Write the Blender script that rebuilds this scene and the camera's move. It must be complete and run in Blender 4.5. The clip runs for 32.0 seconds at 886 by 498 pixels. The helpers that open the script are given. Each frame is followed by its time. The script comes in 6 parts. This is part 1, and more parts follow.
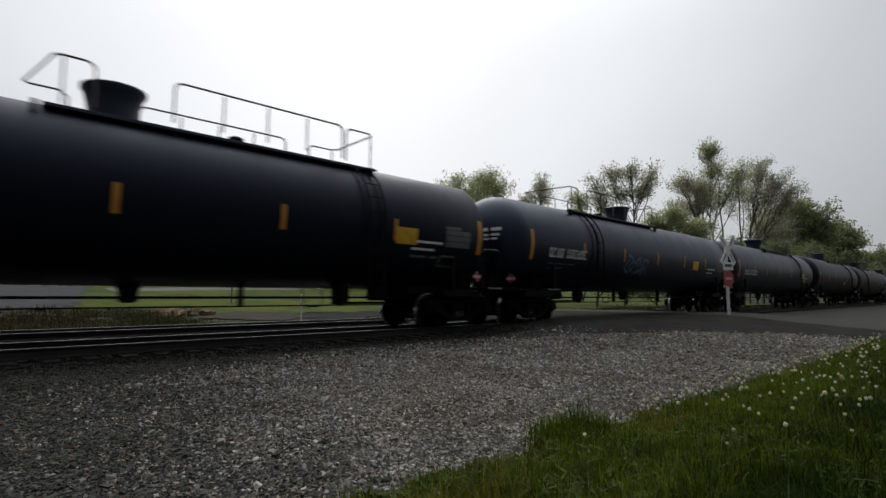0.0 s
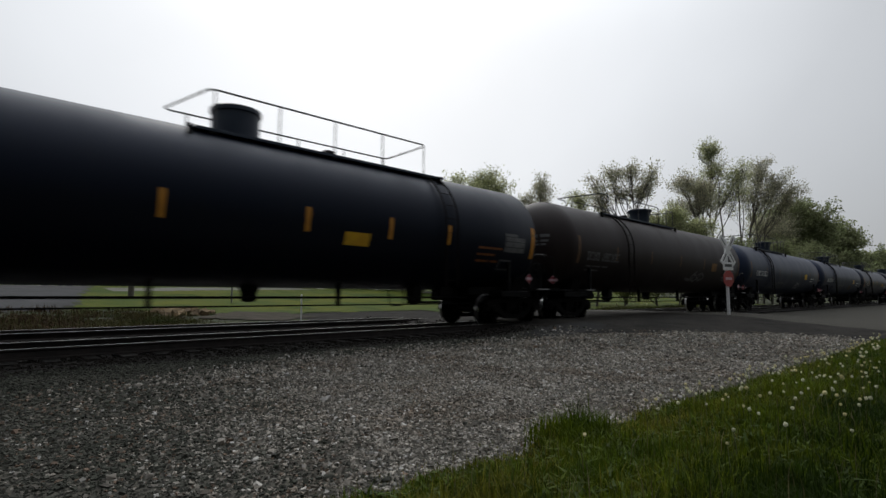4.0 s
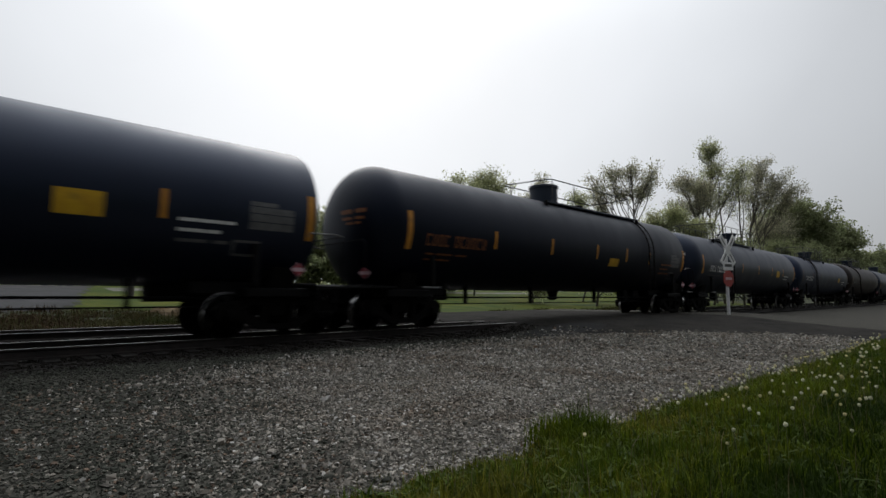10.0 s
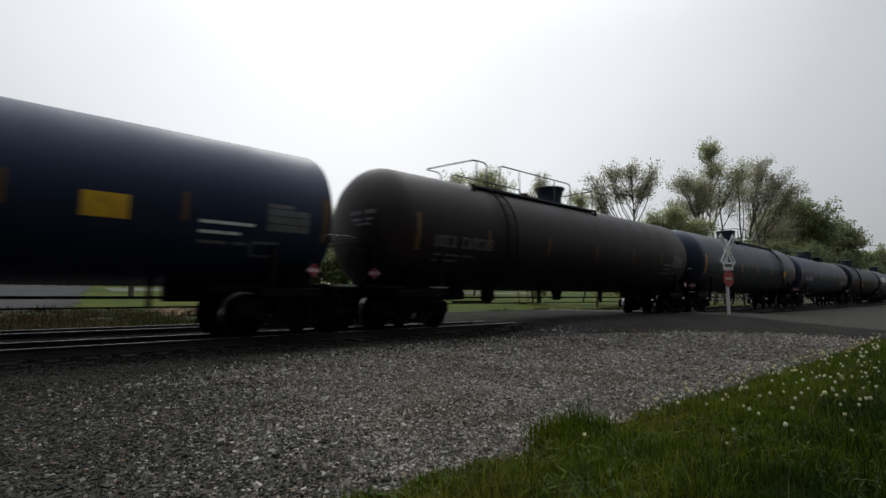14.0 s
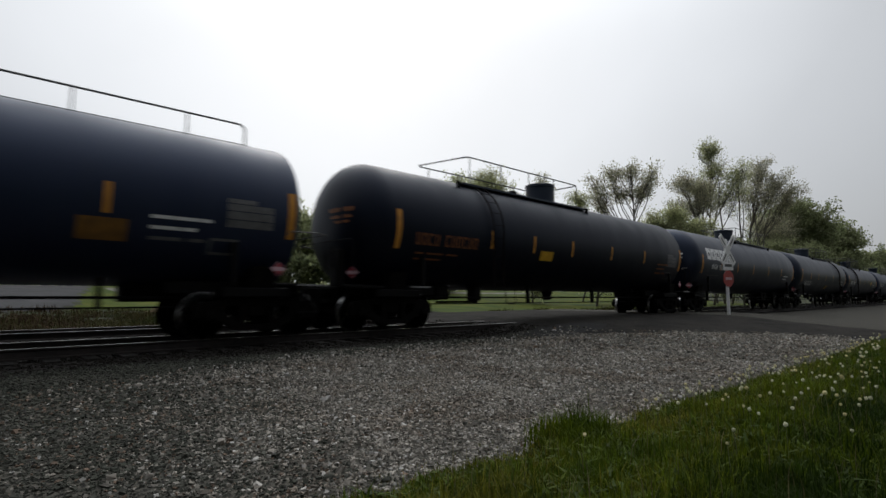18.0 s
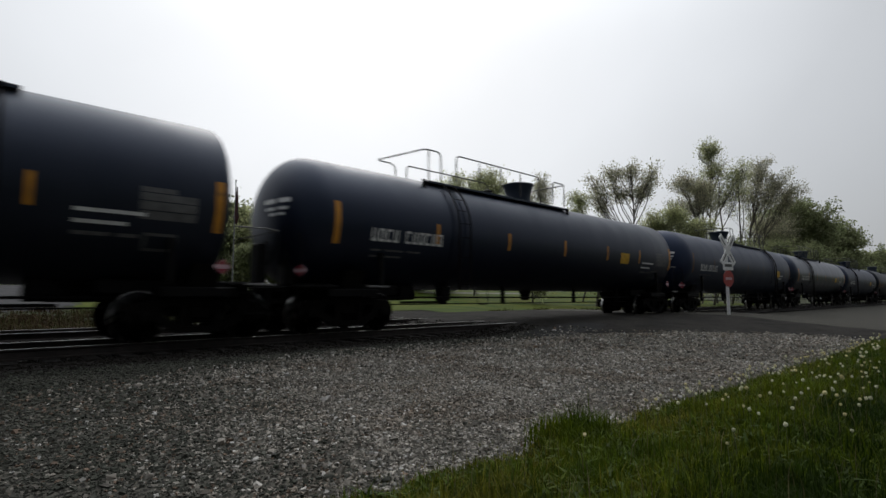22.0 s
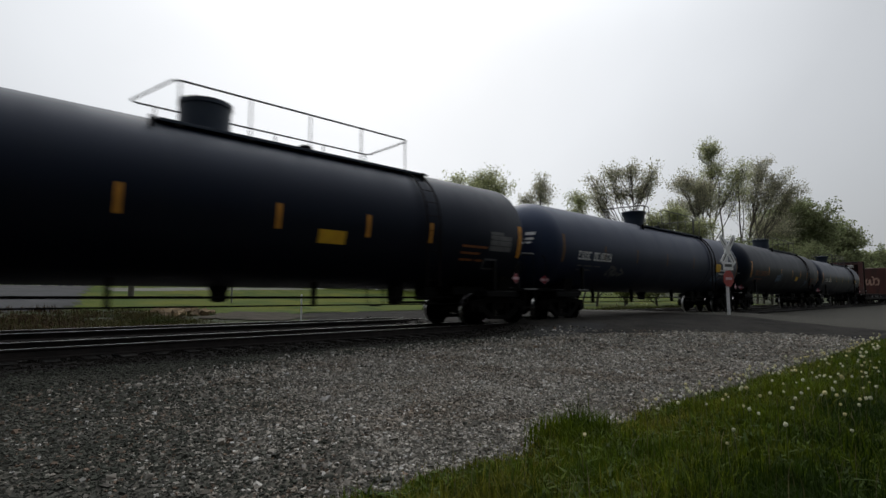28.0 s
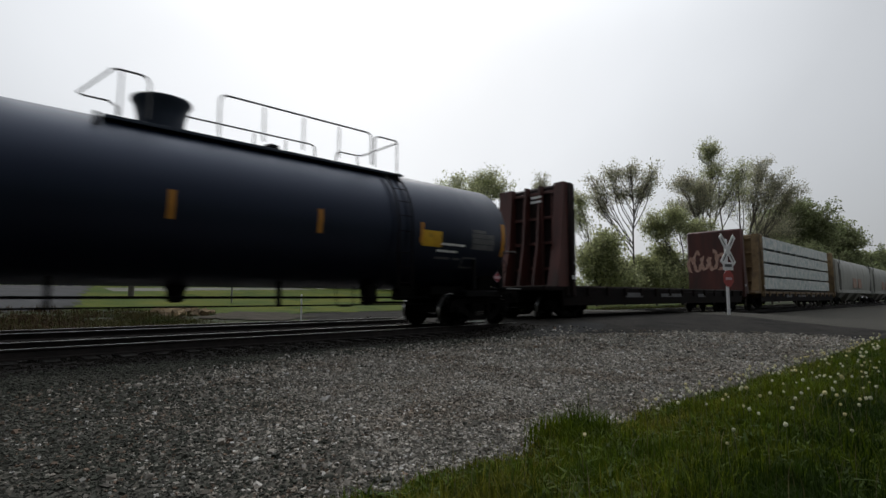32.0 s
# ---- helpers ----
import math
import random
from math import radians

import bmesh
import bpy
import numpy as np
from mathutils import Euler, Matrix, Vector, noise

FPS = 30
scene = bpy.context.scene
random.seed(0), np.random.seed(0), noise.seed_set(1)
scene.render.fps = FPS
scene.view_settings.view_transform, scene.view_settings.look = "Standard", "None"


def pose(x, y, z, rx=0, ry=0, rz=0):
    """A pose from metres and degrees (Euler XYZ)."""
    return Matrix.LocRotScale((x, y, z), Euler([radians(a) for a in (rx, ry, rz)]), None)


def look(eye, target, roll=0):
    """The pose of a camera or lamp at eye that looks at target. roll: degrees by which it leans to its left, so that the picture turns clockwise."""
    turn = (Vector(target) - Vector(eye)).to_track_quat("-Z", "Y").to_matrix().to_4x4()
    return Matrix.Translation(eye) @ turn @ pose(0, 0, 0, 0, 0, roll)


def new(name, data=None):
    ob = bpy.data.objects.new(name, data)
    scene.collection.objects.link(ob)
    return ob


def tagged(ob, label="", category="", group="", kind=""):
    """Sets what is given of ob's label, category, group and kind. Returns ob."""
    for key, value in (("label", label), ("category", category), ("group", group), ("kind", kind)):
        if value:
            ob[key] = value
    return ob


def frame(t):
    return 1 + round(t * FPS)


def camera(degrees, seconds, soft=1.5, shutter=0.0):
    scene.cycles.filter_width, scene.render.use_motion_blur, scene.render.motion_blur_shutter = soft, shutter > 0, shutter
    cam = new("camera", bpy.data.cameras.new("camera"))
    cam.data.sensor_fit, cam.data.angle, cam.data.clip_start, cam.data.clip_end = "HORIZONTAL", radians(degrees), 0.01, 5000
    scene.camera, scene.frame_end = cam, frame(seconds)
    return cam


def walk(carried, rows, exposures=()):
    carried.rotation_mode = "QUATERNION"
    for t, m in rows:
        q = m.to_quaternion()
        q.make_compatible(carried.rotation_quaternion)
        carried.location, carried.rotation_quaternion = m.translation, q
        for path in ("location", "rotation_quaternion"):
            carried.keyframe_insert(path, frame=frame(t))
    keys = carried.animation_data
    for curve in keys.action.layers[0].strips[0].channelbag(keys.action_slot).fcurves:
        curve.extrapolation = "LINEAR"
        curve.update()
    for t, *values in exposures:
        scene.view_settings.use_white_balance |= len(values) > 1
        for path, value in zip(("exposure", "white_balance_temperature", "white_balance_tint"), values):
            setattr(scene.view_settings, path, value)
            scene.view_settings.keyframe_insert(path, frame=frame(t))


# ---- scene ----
# The track runs along x, the train rolls towards -x, and the camera stands on the grass south of it.
RAIL_Z = 0.40
EYE = (0.0, -11.18, 1.21)
HEADING, PITCH = 47.193, 5.395
cam = camera(82.1, 32.0, soft=1.5, shutter=0.28)
STILL = pose(*EYE, 90 + PITCH, 0, HEADING - 90)
walk(cam, [(0.0, STILL), (32.0, STILL)], exposures=[(0.0, 0.0, 6500, 10), (32.0, 0.0, 6500, 10)])

# ---- light: a bright overcast sky, the sun hidden in cloud behind the train ----
SUN_EL, SUN_AZ = radians(40), radians(56)     # azimuth from +x towards +y
ZENITH_GAIN = 2.4
SUN_DIR = Vector((math.cos(SUN_EL) * math.cos(SUN_AZ), math.cos(SUN_EL) * math.sin(SUN_AZ), math.sin(SUN_EL)))


def make_world():
    world = bpy.data.worlds.new("overcast_sky")
    scene.world = world
    world.use_nodes = True
    nt = world.node_tree
    nt.nodes.clear()
    n = lambda kind: nt.nodes.new(kind)
    out, bg = n("ShaderNodeOutputWorld"), n("ShaderNodeBackground")
    sky = n("ShaderNodeTexSky")
    sky.sky_type, sky.sun_disc = "NISHITA", False
    sky.sun_elevation, sky.sun_rotation = SUN_EL, radians(90) - SUN_AZ
    sky.air_density, sky.dust_density, sky.ozone_density = 1.0, 4.0, 1.0
    geo = n("ShaderNodeTexCoord")
    norm = n("ShaderNodeVectorMath"); norm.operation = "NORMALIZE"
    dot = n("ShaderNodeVectorMath"); dot.operation = "DOT_PRODUCT"
    dot.inputs[1].default_value = SUN_DIR
    ramp = n("ShaderNodeValToRGB")
    ramp.color_ramp.interpolation = "LINEAR"
    e = ramp.color_ramp.elements
    steps = [(0.30, 0.11), (0.50, 0.19), (0.75, 0.41), (0.86, 0.62), (0.93, 0.86), (0.985, 0.97)]
    e[0].position, e[1].position = steps[0][0], steps[-1][0]
    for pos, v in steps[1:-1]:
        e.new(pos)
    for el, (pos, v) in zip(e, steps):
        el.color = (v * 0.962, v, v * 1.045, 1)
    half = n("ShaderNodeMath"); half.operation = "MULTIPLY_ADD"
    half.inputs[1].default_value, half.inputs[2].default_value = 0.5, 0.5
    cloud = n("ShaderNodeTexNoise")
    cloud.inputs["Scale"].default_value, cloud.inputs["Detail"].default_value = 2.2, 5
    cmap = n("ShaderNodeMapRange")
    cmap.inputs["To Min"].default_value, cmap.inputs["To Max"].default_value = 0.90, 1.10
    mul = n("ShaderNodeVectorMath"); mul.operation = "MULTIPLY"
    mix = n("ShaderNodeMix"); mix.data_type = "RGBA"
    mix.inputs["Factor"].default_value = 0.93
    # an overcast sky is brightest overhead
    high = n("ShaderNodeSeparateXYZ")
    zen = n("ShaderNodeMapRange"); zen.interpolation_type = "SMOOTHSTEP"
    zen.inputs["From Min"].default_value, zen.inputs["From Max"].default_value = 0.42, 1.0
    zen.inputs["To Min"].default_value, zen.inputs["To Max"].default_value = 1.0, ZENITH_GAIN
    lift = n("ShaderNodeVectorMath"); lift.operation = "SCALE"
    skys = n("ShaderNodeVectorMath"); skys.operation = "SCALE"; skys.inputs["Scale"].default_value = 0.10
    link = nt.links.new
    link(geo.outputs["Generated"], norm.inputs[0]); link(norm.outputs[0], dot.inputs[0])
    link(dot.outputs["Value"], half.inputs[0]); link(half.outputs[0], ramp.inputs[0])
    link(geo.outputs["Generated"], cloud.inputs["Vector"]); link(cloud.outputs["Fac"], cmap.inputs["Value"])
    link(ramp.outputs["Color"], mul.inputs[0]); link(cmap.outputs[0], mul.inputs[1])
    link(sky.outputs["Color"], skys.inputs[0])
    link(skys.outputs[0], mix.inputs["A"]); link(mul.outputs[0], mix.inputs["B"])
    link(norm.outputs[0], high.inputs[0]); link(high.outputs["Z"], zen.inputs["Value"])
    link(mix.outputs["Result"], lift.inputs[0]); link(zen.outputs[0], lift.inputs["Scale"])
    link(lift.outputs[0], bg.inputs["Color"])
    bg.inputs["Strength"].default_value = 1.0
    link(bg.outputs[0], out.inputs["Surface"])


make_world()
sun_data = bpy.data.lights.new("sun", "SUN")
sun_data.energy, sun_data.angle, sun_data.color = 0.5, radians(30), (1.0, 0.97, 0.93)
sun = new("sun", sun_data)
sun.matrix_world = look(SUN_DIR * 60, (0, 0, 0))


# ---- materials ----
def material(name, base, second=None, rough=0.7, metal=0.0, scale=8.0, fine=60.0, bump=0.2, contrast=(0.35, 0.65),
             spec=0.5, random_value=0.0, island=0.0, blotch=None, blotch_scale=1.5, blotch_at=(0.5, 0.7), rough_var=0.12, stretch=(1, 1, 1), thin=0.0, tint=None):
    m = bpy.data.materials.new(name)
    m.use_nodes = True
    nt = m.node_tree
    n, link = nt.nodes.new, nt.links.new
    b = nt.nodes["Principled BSDF"]
    b.inputs["Metallic"].default_value = metal
    b.inputs["Specular IOR Level"].default_value = spec
    if tint:
        b.inputs["Specular Tint"].default_value = (*tint, 1)
    tc = n("ShaderNodeTexCoord")
    mp = n("ShaderNodeMapping"); mp.inputs["Scale"].default_value = stretch
    link(tc.outputs["Object"], mp.inputs[0])
    n1 = n("ShaderNodeTexNoise"); n1.inputs["Scale"].default_value = scale; n1.inputs["Detail"].default_value = 6
    n2 = n("ShaderNodeTexNoise"); n2.inputs["Scale"].default_value = fine; n2.inputs["Detail"].default_value = 4
    link(mp.outputs[0], n1.inputs["Vector"]); link(tc.outputs["Object"], n2.inputs["Vector"])
    r = n("ShaderNodeMapRange")
    r.inputs["From Min"].default_value, r.inputs["From Max"].default_value = contrast
    link(n1.outputs["Fac"], r.inputs["Value"])
    mix = n("ShaderNodeMix"); mix.data_type = "RGBA"
    mix.inputs["A"].default_value = (*base, 1)
    mix.inputs["B"].default_value = (*(second or [v * 0.65 for v in base]), 1)
    link(r.outputs[0], mix.inputs["Factor"])
    col = mix.outputs["Result"]
    if blotch:
        n3 = n("ShaderNodeTexNoise"); n3.inputs["Scale"].default_value = blotch_scale; n3.inputs["Detail"].default_value = 8
        n3.inputs["Roughness"].default_value = 0.65
        link(mp.outputs[0], n3.inputs["Vector"])
        r3 = n("ShaderNodeMapRange")
        r3.inputs["From Min"].default_value, r3.inputs["From Max"].default_value = blotch_at
        link(n3.outputs["Fac"], r3.inputs["Value"])
        mx = n("ShaderNodeMix"); mx.data_type = "RGBA"
        mx.inputs["B"].default_value = (*blotch, 1)
        link(r3.outputs[0], mx.inputs["Factor"]); link(col, mx.inputs["A"])
        col = mx.outputs["Result"]
    fr = n("ShaderNodeMapRange"); fr.inputs["To Min"].default_value, fr.inputs["To Max"].default_value = 0.78, 1.22
    link(n2.outputs["Fac"], fr.inputs["Value"])
    hv = n("ShaderNodeHueSaturation")
    link(col, hv.inputs["Color"]); val = fr.outputs[0]
    if random_value or island:
        src = n("ShaderNodeObjectInfo").outputs["Random"] if random_value else n("ShaderNodeNewGeometry").outputs["Random Per Island"]
        amt = random_value or island
        rr = n("ShaderNodeMapRange"); rr.inputs["To Min"].default_value, rr.inputs["To Max"].default_value = 1 - amt, 1 + amt
        link(src, rr.inputs["Value"])
        mm = n("ShaderNodeMath"); mm.operation = "MULTIPLY"
        link(rr.outputs[0], mm.inputs[0]); link(val, mm.inputs[1]); val = mm.outputs[0]
    link(val, hv.inputs["Value"])
    link(hv.outputs["Color"], b.inputs["Base Color"])
    rg = n("ShaderNodeMapRange")
    rg.inputs["To Min"].default_value, rg.inputs["To Max"].default_value = max(0.03, rough - rough_var), min(1, rough + rough_var)
    link(n1.outputs["Fac"], rg.inputs["Value"]); link(rg.outputs[0], b.inputs["Roughness"])
    if thin:
        tr = n("ShaderNodeBsdfTranslucent")
        ms = n("ShaderNodeMixShader"); ms.inputs[0].default_value = thin
        link(hv.outputs["Color"], tr.inputs["Color"])
        link(b.outputs[0], ms.inputs[1]); link(tr.outputs[0], ms.inputs[2])
        link(ms.outputs[0], nt.nodes["Material Output"].inputs["Surface"])
    if bump:
        bp = n("ShaderNodeBump"); bp.inputs["Strength"].default_value = bump; bp.inputs["Distance"].default_value = 0.01
        link(n2.outputs["Fac"], bp.inputs["Height"]); link(bp.outputs[0], b.inputs["Normal"])
    return m


STREAK = (1.0, 1.0, 0.18)
M_BLACK = material("black_tank_paint", (0.0024, 0.0040, 0.0125), (0.0033, 0.0050, 0.0140), rough=0.42, spec=0.58, tint=(0.62, 0.74, 1.0), scale=1.4, fine=20, bump=0.03,
                   blotch=(0.0060, 0.0068, 0.0105), blotch_scale=2.2, blotch_at=(0.55, 0.85), stretch=STREAK)
M_SOOT = material("sooty_black_tank_paint", (0.0016, 0.0025, 0.0070), (0.0023, 0.0031, 0.0076), rough=0.46, spec=0.27, tint=(0.62, 0.74, 1.0), scale=1.4, fine=20, bump=0.03,
                   blotch=(0.0050, 0.0052, 0.0068), blotch_scale=2.2, blotch_at=(0.55, 0.85), stretch=STREAK)
M_GLOSS = material("glossy_blue_black_tank_paint", (0.0032, 0.0050, 0.0145), (0.0043, 0.0062, 0.0160), rough=0.33, spec=0.85, tint=(0.62, 0.74, 1.0), scale=1.4, fine=20, bump=0.03,
                   blotch=(0.0070, 0.0078, 0.0115), blotch_scale=2.2, blotch_at=(0.55, 0.85), stretch=STREAK)
M_BLUE = material("blue_grey_tank_paint", (0.0066, 0.0112, 0.0310), (0.0094, 0.0142, 0.0345), rough=0.46, spec=0.52, tint=(0.62, 0.74, 1.0), scale=1.4, fine=20, bump=0.03,
                   blotch=(0.0145, 0.0172, 0.0260), blotch_scale=2.2, blotch_at=(0.55, 0.85), stretch=STREAK)
M_BROWN = material("brown_tank_paint", (0.0145, 0.0088, 0.0088), (0.0190, 0.0115, 0.0108), rough=0.52, spec=0.28, scale=1.4, fine=20, bump=0.03,
                   blotch=(0.0240, 0.0165, 0.0140), blotch_scale=2.2, blotch_at=(0.55, 0.85), stretch=STREAK)
M_GREY = material("worn_grey_tank_paint", (0.0100, 0.0122, 0.0200), (0.0140, 0.0162, 0.0240), rough=0.42, spec=0.48, tint=(0.62, 0.74, 1.0), scale=1.4, fine=20, bump=0.03,
                   blotch=(0.0220, 0.0230, 0.0280), blotch_scale=2.2, blotch_at=(0.55, 0.85), stretch=STREAK)
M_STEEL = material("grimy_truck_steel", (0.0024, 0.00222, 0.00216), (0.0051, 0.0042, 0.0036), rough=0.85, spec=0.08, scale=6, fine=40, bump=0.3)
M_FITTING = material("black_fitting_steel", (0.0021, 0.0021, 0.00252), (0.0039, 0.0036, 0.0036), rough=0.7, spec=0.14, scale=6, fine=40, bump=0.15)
# top fittings: a bluish haze is put into this colour
M_DOME = material("hazed_blue_black_housing", (0.022, 0.032, 0.052), (0.030, 0.040, 0.060), rough=0.5, spec=0.3, scale=3, fine=30, bump=0.1)
M_PIPE = material("weathered_railing_steel", (0.055, 0.055, 0.057), (0.09, 0.085, 0.08), rough=0.5, scale=6, fine=40, bump=0.1)
M_EDGE = material("worn_bare_plate_edge", (0.20, 0.20, 0.21), (0.13, 0.125, 0.12), rough=0.45, scale=6, fine=40, bump=0.1)
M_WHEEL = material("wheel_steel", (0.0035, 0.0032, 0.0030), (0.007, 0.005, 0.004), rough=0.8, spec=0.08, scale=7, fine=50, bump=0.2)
M_TREAD = material("polished_tread_steel", (0.52, 0.51, 0.50), (0.42, 0.41, 0.40), rough=0.28, metal=1.0, scale=9, bump=0.02)
M_YELLOW = material("amber_reflective_tape", (0.62, 0.27, 0.02), (0.50, 0.21, 0.02), rough=0.45, scale=8, bump=0.02,
                    blotch=(0.20, 0.11, 0.03), blotch_scale=5, blotch_at=(0.56, 0.78))
M_TAPE_OLD = material("grimy_reflective_tape", (0.13, 0.060, 0.015), (0.08, 0.040, 0.014), rough=0.6, scale=8, bump=0.02)
M_PANEL = material("yellow_panel_paint", (0.68, 0.40, 0.015), (0.60, 0.33, 0.015), rough=0.5, scale=5, bump=0.02,
                   blotch=(0.30, 0.19, 0.03), blotch_scale=4, blotch_at=(0.56, 0.8))
M_FADED = material("faded_orange_panel_paint", (0.24, 0.11, 0.015), (0.15, 0.07, 0.015), rough=0.6, scale=5, bump=0.02)
M_WHITE = material("white_stencil_paint", (0.84, 0.84, 0.83), (0.66, 0.66, 0.65), rough=0.6, scale=9, bump=0.02,
                   blotch=(0.10, 0.10, 0.10), blotch_scale=7, blotch_at=(0.56, 0.75))
M_DULL = material("worn_grey_stencil_paint", (0.145, 0.145, 0.148), (0.085, 0.085, 0.088), rough=0.6, scale=9, bump=0.02)
M_ORANGE = material("orange_stencil_paint", (0.24, 0.075, 0.012), (0.13, 0.042, 0.010), rough=0.6, scale=9, bump=0.02,
                    blotch=(0.06, 0.03, 0.02), blotch_scale=7, blotch_at=(0.56, 0.75))
M_RED = material("red_placard", (0.30, 0.025, 0.045), (0.22, 0.02, 0.035), rough=0.5, scale=9, bump=0.02)
M_PLACARD = material("white_placard", (0.62, 0.42, 0.46), (0.48, 0.32, 0.36), rough=0.5, scale=9, bump=0.02)
M_SPRAY_W = material("pale_spray_paint", (0.30, 0.31, 0.33), (0.14, 0.14, 0.15), rough=0.6, scale=4, bump=0.02)
M_SPRAY_B = material("blue_spray_paint", (0.07, 0.13, 0.22), (0.13, 0.18, 0.26), rough=0.6, scale=4, bump=0.02)
M_SPRAY_P = material("pinkish_spray_paint", (0.46, 0.30, 0.24), (0.34, 0.20, 0.15), rough=0.6, scale=5, bump=0.02)
M_RUST = material("oxide_red_car_paint", (0.08625, 0.0225, 0.0165), (0.0525, 0.0165, 0.0135), rough=0.6, scale=2.2, fine=30, bump=0.1,
                  blotch=(0.03375, 0.018, 0.0135), blotch_scale=2.5, blotch_at=(0.48, 0.75), stretch=STREAK)
# dark copy of the oxide red: shade between the bulkhead posts, as colour
M_RUST_DARK = material("shaded_bulkhead_steel", (0.0105, 0.006, 0.006), (0.018, 0.009, 0.00825), rough=0.75, spec=0.2, scale=2.2, fine=30, bump=0.1)
# black ladder steel; on flat cars it paints the shade below the deck
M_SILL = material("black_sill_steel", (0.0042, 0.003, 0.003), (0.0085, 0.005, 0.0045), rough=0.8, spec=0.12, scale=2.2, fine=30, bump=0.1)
M_TAN = material("tan_bulkhead_paint", (0.195, 0.1275, 0.05625), (0.1275, 0.0825, 0.0375), rough=0.65, scale=2.5, fine=30, bump=0.1,
                 blotch=(0.0675, 0.04125, 0.0225), blotch_scale=2.5, blotch_at=(0.5, 0.75))
M_WRAP = material("pale_lumber_wrap", (0.465, 0.5475, 0.5475), (0.36, 0.45, 0.4575), rough=0.4, scale=2.6, fine=12, bump=0.5,
                  blotch=(0.6975, 0.705, 0.6825), blotch_scale=2.2, blotch_at=(0.42, 0.56))
M_STRAP = material("dark_timber_edge", (0.15, 0.16, 0.16), (0.22, 0.22, 0.20), rough=0.8, scale=8, bump=0.2)
M_HOPPER = material("pale_grey_hopper_paint", (0.42, 0.42, 0.39), (0.345, 0.345, 0.315), rough=0.6, scale=1.2, fine=20, bump=0.05,
                    blotch=(0.165, 0.15, 0.1275), blotch_scale=1.6, blotch_at=(0.52, 0.8), stretch=STREAK)
M_DECK = material("worn_timber_deck", (0.0675, 0.04875, 0.0375), (0.04125, 0.03, 0.024), rough=0.85, scale=3, fine=40, bump=0.3)
M_RAIL = material("rusty_rail_side", (0.018, 0.012, 0.0096), (0.0112, 0.0084, 0.0072), rough=0.8, scale=6, fine=60, bump=0.3)
M_HEAD = material("polished_rail_head", (0.50, 0.49, 0.48), (0.40, 0.39, 0.38), rough=0.30, metal=1.0, scale=10, bump=0.02)
M_TIE = material("creosoted_timber", (0.0112, 0.0092, 0.008), (0.018, 0.0152, 0.0132), rough=0.9, spec=0.25, scale=3, fine=40, bump=0.5, random_value=0.3, stretch=(6, 0.6, 6))
M_STONE = material("crushed_ballast_stone", (0.265, 0.245, 0.212), (0.190, 0.174, 0.150), rough=0.9, spec=0.2, scale=1.1, fine=70, bump=0.3, island=0.62,
                   blotch=(0.158, 0.130, 0.102), blotch_scale=0.9, blotch_at=(0.46, 0.66))
# grime, with lens darkening and shade put into the same colour
M_GRIME_SHADE_STONE = material("grimy_shaded_ballast_stone", (0.066, 0.066, 0.054), (0.044, 0.047, 0.037), rough=0.9, spec=0.2, scale=1.1, fine=70, bump=0.3, island=0.45)
M_PALE_STONE = material("pale_ballast_stone", (0.434, 0.4216, 0.3968), (0.341, 0.3224, 0.2914), rough=0.85, spec=0.25, scale=1.1, fine=70, bump=0.3, island=0.4)
M_RED_STONE = material("reddish_ballast_stone", (0.155, 0.1085, 0.0775), (0.1302, 0.093, 0.0682), rough=0.9, spec=0.25, scale=1.1, fine=70, bump=0.3, island=0.4)
M_TAN_STONE = material("tan_bank_stone", (0.2108, 0.1488, 0.0806), (0.1364, 0.1054, 0.0682), rough=0.9, spec=0.2, scale=2.1, fine=30, bump=0.3, island=0.4)
# near-black spots paint the shade in the gaps between the stones
M_BED = material("gravel_fines", (0.0651, 0.06262, 0.05146), (0.0868, 0.08184, 0.06696), rough=0.95, spec=0.12, scale=14, fine=55, bump=1.0,
                 blotch=(0.00806, 0.00744, 0.00682), blotch_scale=26, blotch_at=(0.45, 0.6))
# oily ballast, with the shade under the train put into its colour
M_OIL_SHADE = material("oily_shaded_ballast", (0.016, 0.0145, 0.013), (0.024, 0.021, 0.018), rough=0.9, spec=0.10, scale=9, fine=55, bump=1.0)
M_SOIL = material("weedy_soil", (0.0465, 0.04092, 0.031), (0.0279, 0.0341, 0.01736), rough=0.95, spec=0.12, scale=0.6, fine=20, bump=0.8,
                  blotch=(0.0341, 0.0465, 0.0155), blotch_scale=1.4, blotch_at=(0.42, 0.6))
M_ROAD = material("worn_asphalt", (0.021, 0.0195, 0.0175), (0.0125, 0.0118, 0.0108), rough=0.92, spec=0.06, scale=0.9, fine=70, bump=0.8,
                  blotch=(0.029, 0.026, 0.022), blotch_scale=1.6, blotch_at=(0.44, 0.66), contrast=(0.40, 0.60))
M_TAR = material("dark_tar_patch", (0.0132, 0.0132, 0.0132), (0.0204, 0.0198, 0.0192), rough=0.85, spec=0.12, scale=3, fine=60, bump=0.5)
M_LOT = material("pale_lot_asphalt", (0.0527, 0.0527, 0.05456), (0.04216, 0.04216, 0.0434), rough=0.9, spec=0.12, scale=0.6, fine=50, bump=0.3)
M_LAWN = material("mown_lawn", (0.042, 0.068, 0.006), (0.092, 0.100, 0.012), rough=0.9, spec=0.08, scale=0.22, fine=25, bump=0.8,
                  blotch=(0.028, 0.052, 0.006), blotch_scale=0.35, blotch_at=(0.46, 0.66))
M_LANE = material("pale_gravel_lane", (0.1674, 0.1643, 0.1488), (0.124, 0.1209, 0.1085), rough=0.95, spec=0.12, scale=0.7, fine=30, bump=0.4)
